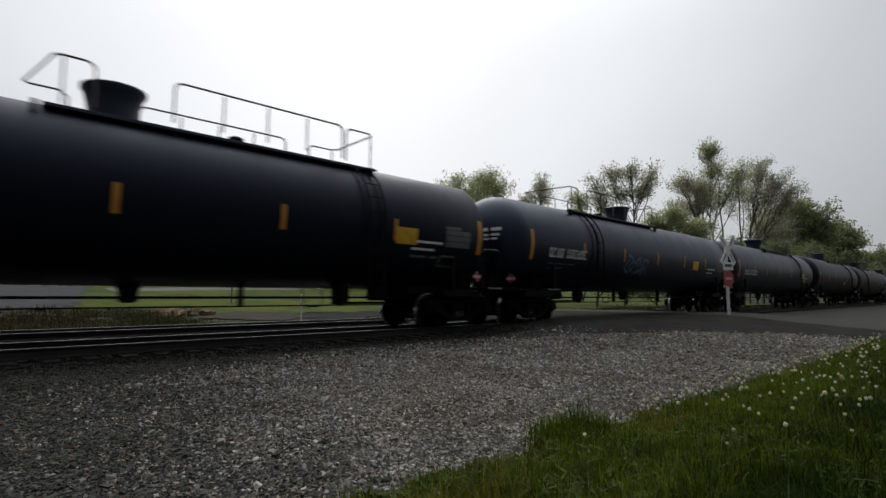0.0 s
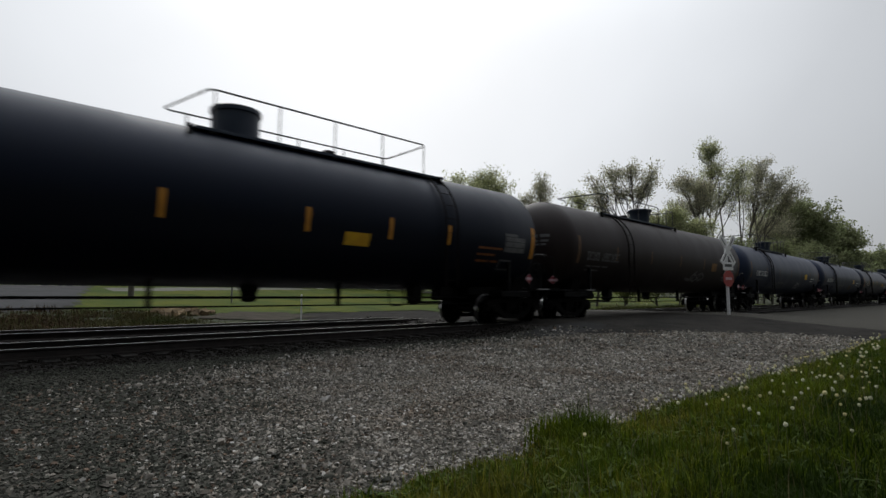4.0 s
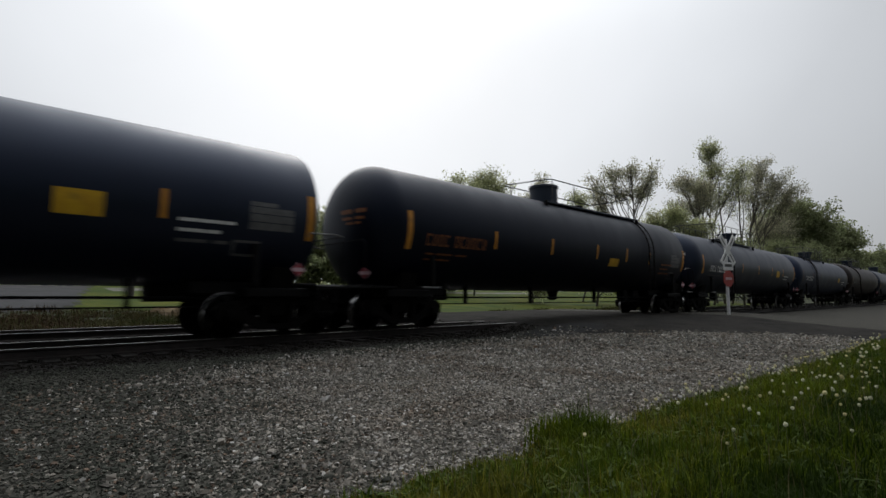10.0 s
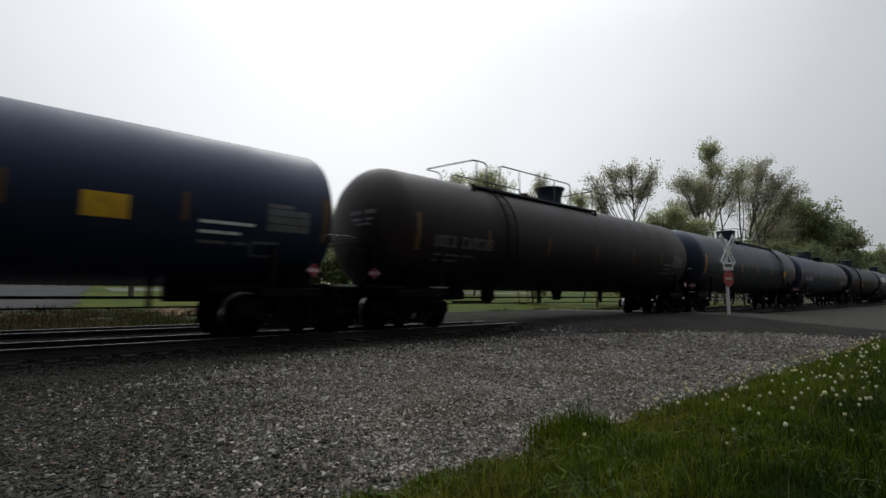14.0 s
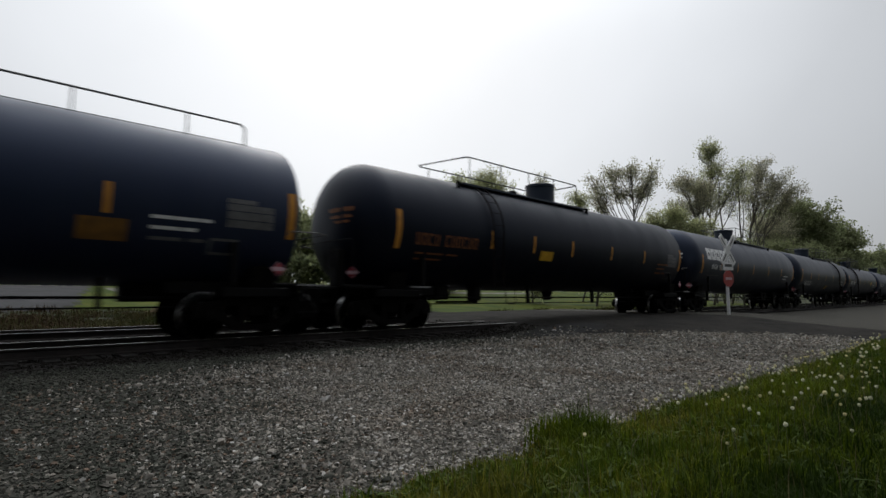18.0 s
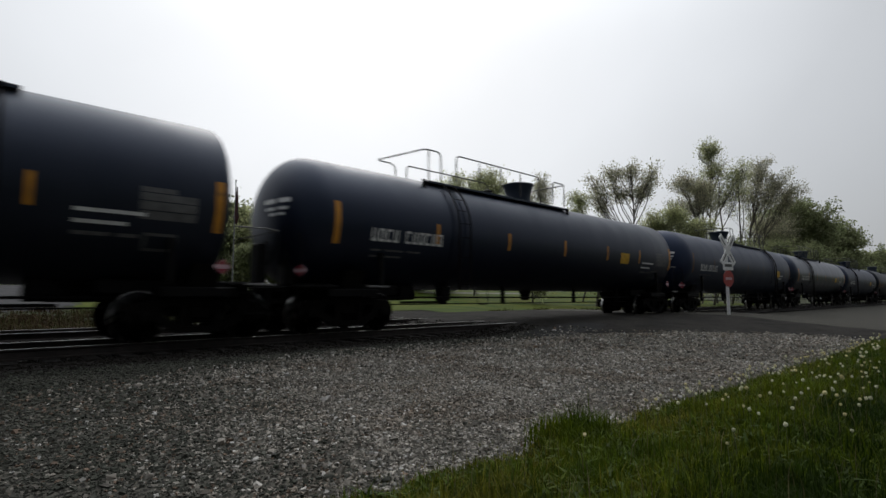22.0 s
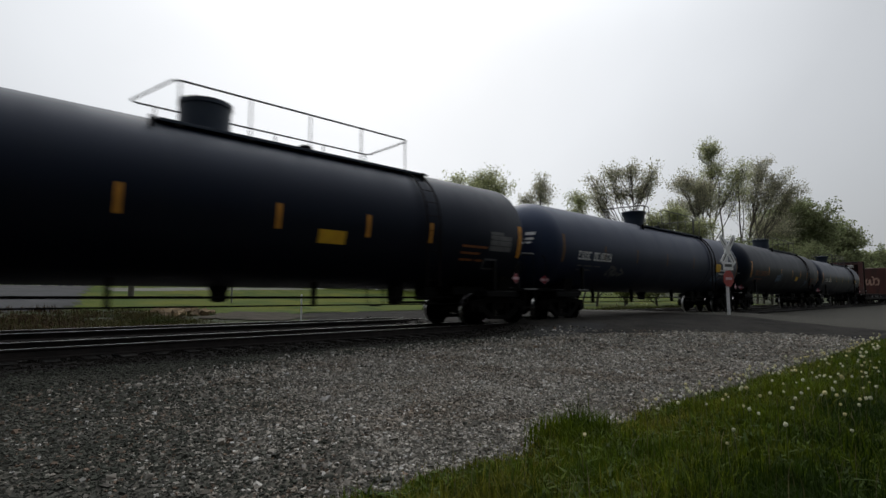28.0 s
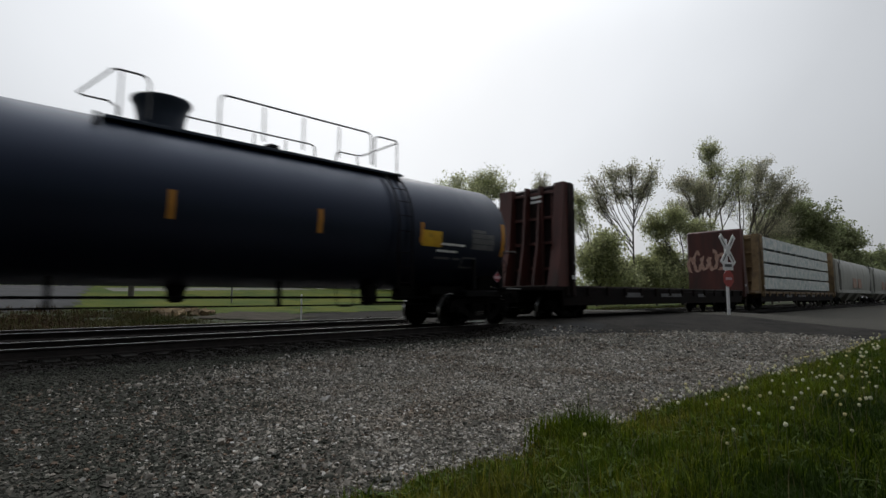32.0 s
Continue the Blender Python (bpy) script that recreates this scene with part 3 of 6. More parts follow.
def scrawl(seed, x0, x1, z0, z1, loops, fat=0.0):
    """Loose sprayed strokes on the tank's side."""
    rnd = random.Random(seed)
    strokes = []
    TANK_R, TANK_Z = 1.55 + fat, 2.57 + fat
    for k in range(loops):
        cx = x0 + (x1 - x0) * (k + 0.5) / loops
        rx, rz = (x1 - x0) / loops * rnd.uniform(0.45, 0.8), (z1 - z0) * rnd.uniform(0.3, 0.5)
        cz = (z0 + z1) / 2 + rnd.uniform(-0.1, 0.1) * (z1 - z0)
        a0, turn, w = rnd.uniform(0, 6.28), rnd.choice((-1, 1)) * rnd.uniform(3.6, 6.8), rnd.uniform(0.035, 0.07)
        m = 14
        vs, fs = [], []
        for i in range(m + 1):
            a = a0 + turn * i / m
            for q in (-w, w):
                x = cx + (rx + q) * math.cos(a) + 0.12 * math.sin(3 * a + k)
                z = cz + (rz + q) * math.sin(a)
                r = TANK_R + 0.007 + 0.0006 * k
                vs.append((x, -math.sqrt(max(0.01, r * r - (z - TANK_Z) ** 2)), z))
            if i:
                fs.append((2 * i - 2, 2 * i - 1, 2 * i + 1, 2 * i))
        strokes.append(Shape().add(vs, fs))
    return strokes


def sideframe_shape():
    s = Shape()
    y0, y1 = -0.07, 0.07
    s.prism([(-1.22, 0.60), (-1.16, 0.70), (-0.55, 0.78), (0.55, 0.78), (1.16, 0.70), (1.22, 0.60), (0.80, 0.60), (0.5, 0.645), (-0.5, 0.645), (-0.80, 0.60)], "y", y0, y1)
    for d in (-1, 1):
        s.prism([(d * 1.22, 0.61), (d * 1.22, 0.40), (d * 1.12, 0.40), (d * 1.10, 0.52), (d * 0.85, 0.52), (d * 0.82, 0.40), (d * 0.42, 0.17), (d * 0.30, 0.17),
                 (d * 0.30, 0.28), (d * 0.62, 0.47), (d * 0.66, 0.61)], "y", y0 - 0.012, y1 + 0.012)
        s.prism([(d * 0.24, 0.64), (d * 0.36, 0.66), (d * 0.36, 0.22), (d * 0.24, 0.22)], "y", y0 - 0.02, y1 + 0.02)
    s.prism([(-0.42, 0.16), (0.42, 0.16), (0.36, 0.27), (-0.36, 0.27)], "y", y0 - 0.025, y1 + 0.025)
    return s


def spring_shape():
    return Shape().tube([(0.055 * math.cos(a * 1.26), 0.055 * math.sin(a * 1.26), 0.27 + 0.25 * a / 20) for a in range(21)], 0.015, 4)


def wheel_shape():
    w = WHEEL_R
    s = Shape()
    s.lathe([(-0.075, 0.10), (-0.085, 0.16), (-0.03, 0.20), (-0.02, 0.36), (-0.055, w - 0.06), (-0.062, w - 0.005)], "y", 22)
    s.lathe([(-0.062, w - 0.006), (-0.058, w), (0.030, w + 0.002)], "y", 22, mi=1)
    s.lathe([(0.030, w + 0.002), (0.045, w + 0.028), (0.068, w + 0.026), (0.072, w - 0.06), (0.03, 0.36), (0.035, 0.20), (0.08, 0.16), (0.08, 0.10)], "y", 22)
    return s


def journal_shape():
    return Shape().lathe([(-0.14, 0.02), (-0.14, 0.075), (-0.12, 0.105), (0.06, 0.115), (0.10, 0.10)], "y", 16).box((-0.13, -0.06, 0.03), (0.13, 0.06, 0.13), 0.015)


def trucks(car, centre=TRUCK_X, key="tank"):
    """Two four-wheel trucks: side frames, springs, bolster, bearings, axles with their wheels."""
    for ci, cx in enumerate((-centre, centre)):
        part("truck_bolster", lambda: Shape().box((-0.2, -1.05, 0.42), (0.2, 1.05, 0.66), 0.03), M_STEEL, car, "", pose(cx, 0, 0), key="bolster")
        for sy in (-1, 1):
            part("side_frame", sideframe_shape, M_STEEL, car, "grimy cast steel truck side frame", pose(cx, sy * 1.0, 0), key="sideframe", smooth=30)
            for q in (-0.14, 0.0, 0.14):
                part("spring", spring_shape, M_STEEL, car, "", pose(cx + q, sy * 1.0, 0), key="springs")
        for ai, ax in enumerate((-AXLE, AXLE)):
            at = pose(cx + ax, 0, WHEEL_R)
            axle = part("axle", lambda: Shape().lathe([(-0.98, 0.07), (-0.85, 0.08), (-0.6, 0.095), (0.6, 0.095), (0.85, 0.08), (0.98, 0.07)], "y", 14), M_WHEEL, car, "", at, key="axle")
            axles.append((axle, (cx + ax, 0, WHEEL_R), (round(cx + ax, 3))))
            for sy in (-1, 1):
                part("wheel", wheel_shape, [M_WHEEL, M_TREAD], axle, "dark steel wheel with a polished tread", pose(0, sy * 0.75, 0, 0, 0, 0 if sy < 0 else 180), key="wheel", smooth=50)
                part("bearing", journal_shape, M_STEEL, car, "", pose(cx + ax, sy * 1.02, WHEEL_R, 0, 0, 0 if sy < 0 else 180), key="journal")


def coupler_shape():
    s = Shape()
    s.box((-0.60, -0.09, -0.09), (0.05, 0.09, 0.09), 0.02)
    s.prism([(-0.02, -0.20), (0.16, -0.22), (0.27, -0.16), (0.20, -0.06), (0.10, -0.02), (0.16, 0.06), (0.26, 0.10), (0.24, 0.18), (0.08, 0.20), (-0.02, 0.14)], "z", -0.15, 0.15)
    return s


def couplers(car, half):
    for d in (-1, 1):
        part("coupler", coupler_shape, M_STEEL, car, "rusty steel coupler", pose(d * (half - 0.16), 0, 0.86, 0, 0, 0 if d > 0 else 180), key="coupler", smooth=30)
        part("air_hose", lambda: Shape().tube([(0, 0, 0), (0.18, 0, -0.02), (0.32, 0, -0.18), (0.40, 0.03, -0.33), (0.52, 0.05, -0.38)], 0.028, 8), M_RUBBER, car, "",
             pose(d * (half - 0.45), -0.32 * d, 0.80, 0, 0, 0 if d > 0 else 180), key="hose")


def rail_pipe(x0, x1, y, z0, z1):
    r = 0.14
    return [(x0, y, z0), *arc((x0 + r, y, z1 - r), r, 180, 90, 5, (0, 2)), *arc((x1 - r, y, z1 - r), r, 90, 0, 5, (0, 2)), (x1, y, z0)]




def tank_car(start, paint, label, lettering="white", dome="flared", flip=False, tall_rail=False, spray=(), panel="yellow", band=False, big_name=False, ladder=True, longer=0.0, tapes=(-5.5, -2.65, 0.25, 3.0, 5.5), fat=0.0, mark_z=2.11, mark_x=-7.55):
    car = thing("tank_car", pose(start, 0, RAIL_Z), label, "tank car", "freight train cars")
    d = -1 if flip else 1          # the walkway's long end points to -x, or to +x when flipped
    tank = part("tank", lambda: shell_shape(longer, fat), paint, car, "", pose(-0.09, 0, 0), key=("shell", longer, fat), smooth=30)
    up = 2 * fat
    if band:
        for x in (-4.4 * d, -4.85 * d):
            part("reinforcing_ring", lambda: Shape().lathe([(-0.05, TANK_R - 0.02), (-0.05, TANK_R + 0.012), (0.05, TANK_R + 0.012), (0.05, TANK_R - 0.02)], "x", 56), paint, tank, "",
                 pose(x, 0, TANK_Z + fat), key="ring", smooth=30)
    # top fittings
    dx = -0.30 if d > 0 else -0.42
    if dome == "flared":
        prof = [(3.98, 0.42), (4.36, 0.43), (4.62, 0.50), (4.68, 0.55), (4.735, 0.55), (4.76, 0.46)]
    else:
        prof = [(3.98, 0.50), (4.64, 0.51), (4.66, 0.54), (4.75, 0.54), (4.78, 0.45)]
    hatch = part("manway_housing", lambda: Shape().lathe(prof, "z", 26), M_DOME, car, "dark steel manway housing", pose(dx, 0, up), key="dome_" + dome)
    part("hinge", lambda: Shape().box((-0.08, -0.06, 4.74), (0.08, 0.06, 4.81), 0.02), M_DOME, hatch, key="hinge")
    part("safety_valve", lambda: Shape().lathe([(4.0, 0.13), (4.22, 0.13), (4.24, 0.17), (4.30, 0.17), (4.34, 0.08)], "z", 14), M_FITTING, car, "", pose(-1.9 * d, 0.0, up), key="valve")
    if not tall_rail:
        wl = 3.35 if d > 0 else 3.3
        part("walkway", lambda: Shape().box((-wl, -0.92, 3.945), (wl, -0.64, 3.97), 0.006).box((-wl, -0.94, 3.915), (wl, -0.915, 3.975), 0.004), M_DOME, car,
             "dark grating walkway", pose(-1.95 if d > 0 else 1.75, 0, up), key=("walk_near", wl))
        part("walkway", lambda: Shape().box((-3.1, 0.52, 4.055), (3.1, 0.94, 4.08), 0.006), M_FITTING, car, "", pose(-2.2 if d > 0 else 1.4, 0, up), key="walk_far")
        spans = ((-0.92, -4.25, -0.35), (0.92, -4.6, -0.9)) if d > 0 else ((-0.92, 0.4, 4.05), (0.92, 0.2, 3.5))
        for y, x0, x1 in spans if dome != "plain" else ():
            k = ("rail", y, d)
            part("guard_rail", lambda: Shape().tube(rail_pipe(x0, x1, y, 4.08, 4.86), 0.021, 7), M_PIPE, car, "thin steel guard rail", pose(0, 0, fat * 0.6), key=k)
            for i in range(1, 4):
                part("rail_post", lambda: Shape().tube([(0, 0, 4.08), (0, 0, 4.81)], 0.018, 6), M_PIPE, car, "", pose(x0 + (x1 - x0) * i / 4, y, fat * 0.6), key="post")
        loop = dome == "plain"
        if loop:
            x0, x1, zt = (dx - 0.88, dx + 4.8, 4.80) if d < 0 else (dx - 4.8, dx + 1.05, 4.80)
            ring = [(x0, -0.80, zt), (x0 + 0.1, -0.92, zt), (x1 - 0.1, -0.92, zt), (x1, -0.82, zt), (x1, 0.82, zt), (x1 - 0.1, 0.92, zt), (x0 - 0.25, 0.92, zt), (x0 - 0.35, 0.82, zt), (x0, -0.80, zt)]
            part("guard_rail", lambda: Shape().tube(ring, 0.021, 7), M_PIPE, car, "closed steel guard rail round the hatch", pose(0, 0, up * 0.8), key=("loop_rail", d))
            for y in (-0.92, 0.92):
                for i in range(5):
                    part("rail_post", lambda: Shape().tube([(0, 0, 3.9), (0, 0, 4.80)], 0.017, 6), M_PIPE, car, "", pose(x0 + 0.12 + (x1 - x0 - 0.22) * i / 4, y, up * 0.8), key="loop_post")
        for x in (-5.7, 1.25) if d > 0 else (-1.7, 4.95):
            if loop:
                pass
            elif x < 0:
                # the near rail slopes down to a low bar across the end
                cage = [(0.85, -0.92, 4.05), *arc((0.70, -0.92, 4.68), 0.15, 0, 90, 4, (0, 2)), (0.36, -0.92, 4.83), (0.27, -0.84, 4.83), (-0.02, 0.82, 4.83), (0.06, 0.92, 4.83), (0.50, 0.92, 4.83), (0.66, 0.92, 4.74), (0.70, 0.92, 3.9)]
                part("end_rail", lambda: Shape().tube(cage, 0.021, 7), M_PIPE, car, "", pose(x, 0, fat * 0.6), key="low_cage")
                part("rail_post", lambda: Shape().tube([(0, 0, 4.0), (0, 0, 4.81)], 0.018, 6), M_PIPE, car, "", pose(x + 0.4, -0.92, fat * 0.6), key="cage_post")
            else:
                cage = [(0.8, -0.92, 4.05), *arc((0.65, -0.92, 4.68), 0.15, 0, 90, 4, (0, 2)), (0.15, -0.92, 4.83), (0, -0.80, 4.83), (0, 0.80, 4.83), (0.15, 0.92, 4.83), *arc((0.65, 0.92, 4.68), 0.15, 90, 0, 4, (0, 2)), (0.8, 0.92, 4.05)]
                part("end_rail", lambda: Shape().tube(cage, 0.021, 7), M_PIPE, car, "", pose(x, 0, fat * 0.6, 0, 0, 180), key="cage_rail")
                for sy in (-0.92, 0.92):
                    part("rail_post", lambda: Shape().tube([(0, 0, 4.0), (0, 0, 4.81)], 0.018, 6), M_PIPE, car, "", pose(x - 0.1, sy, fat * 0.6), key="cage_post")
            for sy in (-1, 1):
                part("walkway_bracket", lambda: Shape().box((-0.04, -0.05, 3.60), (0.04, 0.05, 3.96), 0.01), M_FITTING, car, "", pose(x * 0.97, sy, up), key="walk_bracket")
    else:
        for y in (-0.42,):
            for a, b in ((-8.7, -1.5), (1.7, 7.7)):
                part("guard_rail", lambda: Shape().tube(rail_pipe(a, b, y, 4.0, 4.50), 0.021, 7), M_PIPE, car, "thin long guard rail", key=("long_rail", y, a))
            part("dome_rail", lambda: Shape().tube(rail_pipe(-1.3, 0.7, y * 1.7, 4.05, 4.98), 0.021, 7), M_PIPE, car, "", key=("dome_rail", y))
            for i in range(1, 9):
                part("rail_post", lambda: Shape().tube([(0, 0, 4.0), (0, 0, 4.48)], 0.018, 6), M_PIPE, car, "", pose(-8.5 + 1.88 * i + (0.5 if i == 4 else 0), y, 0), key="low_post")
        part("walkway", lambda: Shape().box((-8.5, -0.32, 4.085), (7.8, 0.32, 4.11), 0.006), M_FITTING, car, "dark grating walkway", key="long_walk")
        part("end_step", Shape().box((-9.22, -0.6, 3.98), (-8.75, 0.6, 4.04), 0.01), M_FITTING, car, "black step plate over the tank end")
        part("valve_box", Shape().box((0.5, -0.9, 4.0), (2.2, -0.3, 4.3), 0.05), M_FITTING, car)
        lad = part("end_ladder", lambda: Shape().tube([(0, -0.22, 1.2), (0, -0.22, 4.6)], 0.022, 6).tube([(0, 0.22, 1.2), (0, 0.22, 4.6)], 0.022, 6), M_PIPE, car, "steel end ladder", pose(-9.15, -0.5, 0))
        for i in range(11):
            part("rung", lambda: Shape().tube([(0, -0.22, 0), (0, 0.22, 0)], 0.015, 6), M_PIPE, lad, "", pose(0, 0, 1.4 + 0.29 * i), key="rung")
    if ladder:
        def stile(x):
            pts = [(x, -1.62, 1.0)]
            for i in range(9):
                a = radians(-8 + 66 * i / 8)
                pts.append((x, -(TANK_R + 0.09) * math.cos(a), TANK_Z + (TANK_R + 0.09) * math.sin(a)))
            return pts
        lad = part("side_ladder", lambda: Shape().tube(stile(-0.21), 0.026, 6).tube(stile(0.21), 0.026, 6), M_SILL, car, "black steel side ladder", pose(-4.6 * d, -fat, fat), key="ladder")
        for i in range(8):
            if i < 3:
                p = (-1.63, 1.15 + 0.36 * i)
            else:
                a = radians(-6 + 13 * (i - 3))
                p = (-(TANK_R + 0.09) * math.cos(a), TANK_Z + (TANK_R + 0.09) * math.sin(a))
            part("rung", lambda: Shape().tube([(-0.21, 0, 0), (0.21, 0, 0)], 0.009, 6), M_SILL, lad, "", pose(0, p[0], p[1]), key="ladder_rung")
    # ends: sills, platforms, saddles, grab irons
    for s in (-1, 1):
        at = pose(0, 0, 0, 0, 0, 0 if s > 0 else 180)
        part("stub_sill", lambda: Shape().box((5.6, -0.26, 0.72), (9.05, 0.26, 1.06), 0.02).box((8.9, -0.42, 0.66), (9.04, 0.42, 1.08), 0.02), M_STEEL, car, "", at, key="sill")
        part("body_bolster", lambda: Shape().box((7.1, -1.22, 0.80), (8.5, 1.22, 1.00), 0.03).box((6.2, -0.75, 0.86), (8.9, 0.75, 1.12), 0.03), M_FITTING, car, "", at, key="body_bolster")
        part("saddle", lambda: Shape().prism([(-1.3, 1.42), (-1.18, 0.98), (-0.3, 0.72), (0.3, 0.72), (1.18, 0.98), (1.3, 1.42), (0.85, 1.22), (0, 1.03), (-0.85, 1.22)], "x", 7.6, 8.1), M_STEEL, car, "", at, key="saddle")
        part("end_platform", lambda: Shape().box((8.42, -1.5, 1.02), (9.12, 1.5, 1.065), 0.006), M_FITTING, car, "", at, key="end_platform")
        part("platform_edge", lambda: Shape().box((-0.30, -0.0165, 1.035), (0.30, 0.0165, 1.075), 0.004), M_EDGE, car, "worn pale platform edge", pose(8.78 if s > 0 else -7.35, -1.518, 0), key="edge")
        part("end_handrail", lambda: Shape().tube([(9.2, -1.3, 1.06), (9.2, -1.3, 2.06), (9.2, -1.2, 2.16), (9.2, 1.2, 2.16), (9.2, 1.3, 2.06), (9.2, 1.3, 1.06)], 0.013, 6), M_FITTING, car, "", at, key="end_handrail")
        part("side_handrail", lambda: Shape().tube([(8.2, -1.56, 2.05), (8.25, -1.60, 2.13), (8.9, -1.50, 2.16), (9.2, -1.30, 2.16)], 0.016, 6), M_PIPE, car, "", at, key="side_handrail")
        part("corner_step", lambda: Shape().tube([(8.5, -1.50, 1.02), (8.5, -1.50, 0.50), (8.95, -1.50, 0.50), (8.95, -1.50, 1.02)], 0.018, 6), M_FITTING, car, "", at, key="step")
        part("body_leg", lambda: Shape().box((7.15, -1.46, 1.02), (7.25, -1.36, 1.85), 0.01), M_FITTING, car, "", pose(0, 0, 0) if s > 0 else pose(-14.4, 0, 0), key="leg")
        pl = part("placard", lambda: Shape().prism([(-0.15, 0), (0, -0.15), (0.15, 0), (0, 0.15)], "y", -0.012, 0.0), M_PLACARD, car, "red and white diamond placard", pose(8.05, -1.50, 1.37) if s > 0 else pose(-9.16, -1.22, 1.37, 0, 0, -62), key="placard")
        part("placard_half", lambda: Shape().prism([(-0.10, -0.04), (0, -0.14), (0.10, -0.04)], "y", -0.017, -0.012), M_RED, pl, key="placard_half")
        part("placard_half", lambda: Shape().prism([(-0.10, 0.04), (0.10, 0.04), (0, 0.14)], "y", -0.017, -0.012), M_RED, pl, key="placard_tip")
    part("brake_wheel", lambda: Shape().tube(arc((0, 0, 0), 0.26, 0, 360, 20, (1, 2)), 0.018, 6).tube([(0, -0.26, 0), (0, 0.26, 0)], 0.013, 5).tube([(0, 0, -0.26), (0, 0, 0.26)], 0.013, 5),
         M_FITTING, car, "", pose(-9.28 * d, -0.55, 1.75), key="brake_wheel")
    part("brake_gear_box", lambda: Shape().box((-0.12, -0.18, 1.06), (0.10, 0.18, 1.95), 0.03), M_FITTING, car, "", pose(-9.15 * d, -0.55, 0), key="gear_box")
    # under the tank
    part("bottom_outlet", lambda: Shape().lathe([(0.70, 0.10), (0.74, 0.17), (0.90, 0.17), (1.1, 0.26)], "z", 16), M_FITTING, car, "", pose(0, 0, 0), key="outlet")
    part("brake_pipe", lambda: Shape().tube([(-8.6, -0.45, 0.80), (-5.8, -0.62, 0.80), (5.8, -0.62, 0.80), (8.6, -0.45, 0.80)], 0.026, 7), M_FITTING, car, "long air brake pipe", key="brake_pipe")
    part("brake_rod", lambda: Shape().tube([(-6.6, -0.58, 0.62), (6.6, -0.58, 0.62)], 0.016, 7), M_FITTING, car, "", key="brake_rod")
    for x in (-1.9, 2.1, 5.2):
        part("pipe_hanger", lambda: Shape().box((-0.045, -0.66, 0.60), (0.045, -0.54, 1.16), 0.01), M_FITTING, car, "", pose(x * d, 0, 0), key="hanger")
    part("brake_cylinder", lambda: Shape().lathe([(-0.34, 0.05), (-0.32, 0.15), (0.20, 0.15), (0.24, 0.06)], "x", 14, (0, -0.35, 0.88)).box((-0.30, -0.5, 0.86), (0.16, -0.2, 1.14), 0.02), M_FITTING, car, "", pose(-5.6 * d, 0, 0), key="brake_cyl")
    part("control_valve", lambda: Shape().box((-0.17, -0.62, 0.70), (0.17, -0.30, 1.12), 0.03).lathe([(0.60, 0.09), (0.64, 0.13), (0.72, 0.13)], "z", 12, (0, -0.46, 0)), M_FITTING, car, "", pose(-4.35 * d, 0, 0), key="valve_block")
    part("brake_lever", lambda: Shape().box((-0.9, -0.50, 0.64), (0.75, -0.44, 0.70), 0.01), M_FITTING, car, "", pose(-5.0 * d, 0, 0), key="brake_lever")
    part("sling_loop", lambda: Shape().tube([(-0.24, -1.0, 1.06), (-0.22, -1.05, 0.66), (-0.16, -1.05, 0.60), (0.16, -1.05, 0.60), (0.22, -1.05, 0.66), (0.24, -1.0, 1.06)], 0.014, 6), M_FITTING, car, "thin steel stirrup under the tank", pose(-3.3 * d, 0, 0), key="sling")
    couplers(car, CAR_L / 2)
    trucks(car)
    # tape, panels and lettering on the near side
    tape = M_TAPE_OLD if paint in (M_BLUE, M_BROWN) and not tall_rail else M_YELLOW
    for x in (-8.22 - longer, 8.22 + longer):
        part("tall_tape", lambda: patch(Shape(), -0.075, 0.075, 1.98, 2.92, fat=fat), tape, car, "tall amber reflective tape", pose(x - 0.09, 0, 0), key=("tall_tape", fat))
    for x in tapes:
        part("tape", lambda: patch(Shape(), -0.05, 0.05, 2.17, 2.68, fat=fat), tape, car, "grimy short reflective tape" if tape is M_TAPE_OLD else "short amber reflective tape", pose(x * d - (0.3 if d < 0 and lettering == "white" else 0), 0, 0), key=("tape", fat))
    px, pmat = 4.3 if d > 0 else 5.55, M_PANEL if panel == "yellow" else M_FADED
    pz, ph = 2.10, 0.40
    if lettering == "orange":
        px, pz, ph = (-2.1 if d > 0 else 1.8), 1.96, 0.29
    if panel == "under_tape":
        part("panel", patch(Shape(), 4.72, 5.42, 1.74, 2.10, 0.009, fat=fat), M_FADED, car, "orange notice panel under a strip of tape")
    elif panel == "low":
        part("panel", patch(Shape(), 0.45, 0.85, 1.48, 1.78, 0.009, slant=0.16, fat=fat), M_PANEL, car, "slanted orange notice panel")
    elif panel:
        part("panel", lambda: patch(Shape(), -0.33, 0.33, pz, pz + ph, 0.009, fat=fat), pmat, car, "bright yellow notice panel" if panel == "yellow" else "faded orange notice panel", pose(px, 0, 0), key=("panel", fat, pz))
    ink = {"white": M_WHITE, "orange": M_ORANGE, "dull": M_DULL}[lettering]
    if big_name:
        for i in range(6):
            part("name_block", lambda: name_block(fat), M_SIGN, car, "block of large white lettering", pose(-7.74 + 0.60 * i, 0, 0), key="name_block")
        for i in range(10):
            if i != 4:
                part("car_marking", lambda: bars(0, 2.22, 0.25, [0.085], 0, fat), M_WHITE, car, "", pose(-7.1 + 0.21 * i, 0, 0), key="mark_small")
    else:
        for i in range(11):
            if i != 4:
                kind = (i * 7 + int(abs(start))) % 3
                part("car_marking", lambda: glyph(mark_z, 0.30, kind, fat), ink, car, "", pose(mark_x + (0.21 * i if i < 4 else 0.21 * i - 0.05), 0, 0), key=("mark", fat, mark_z, kind))
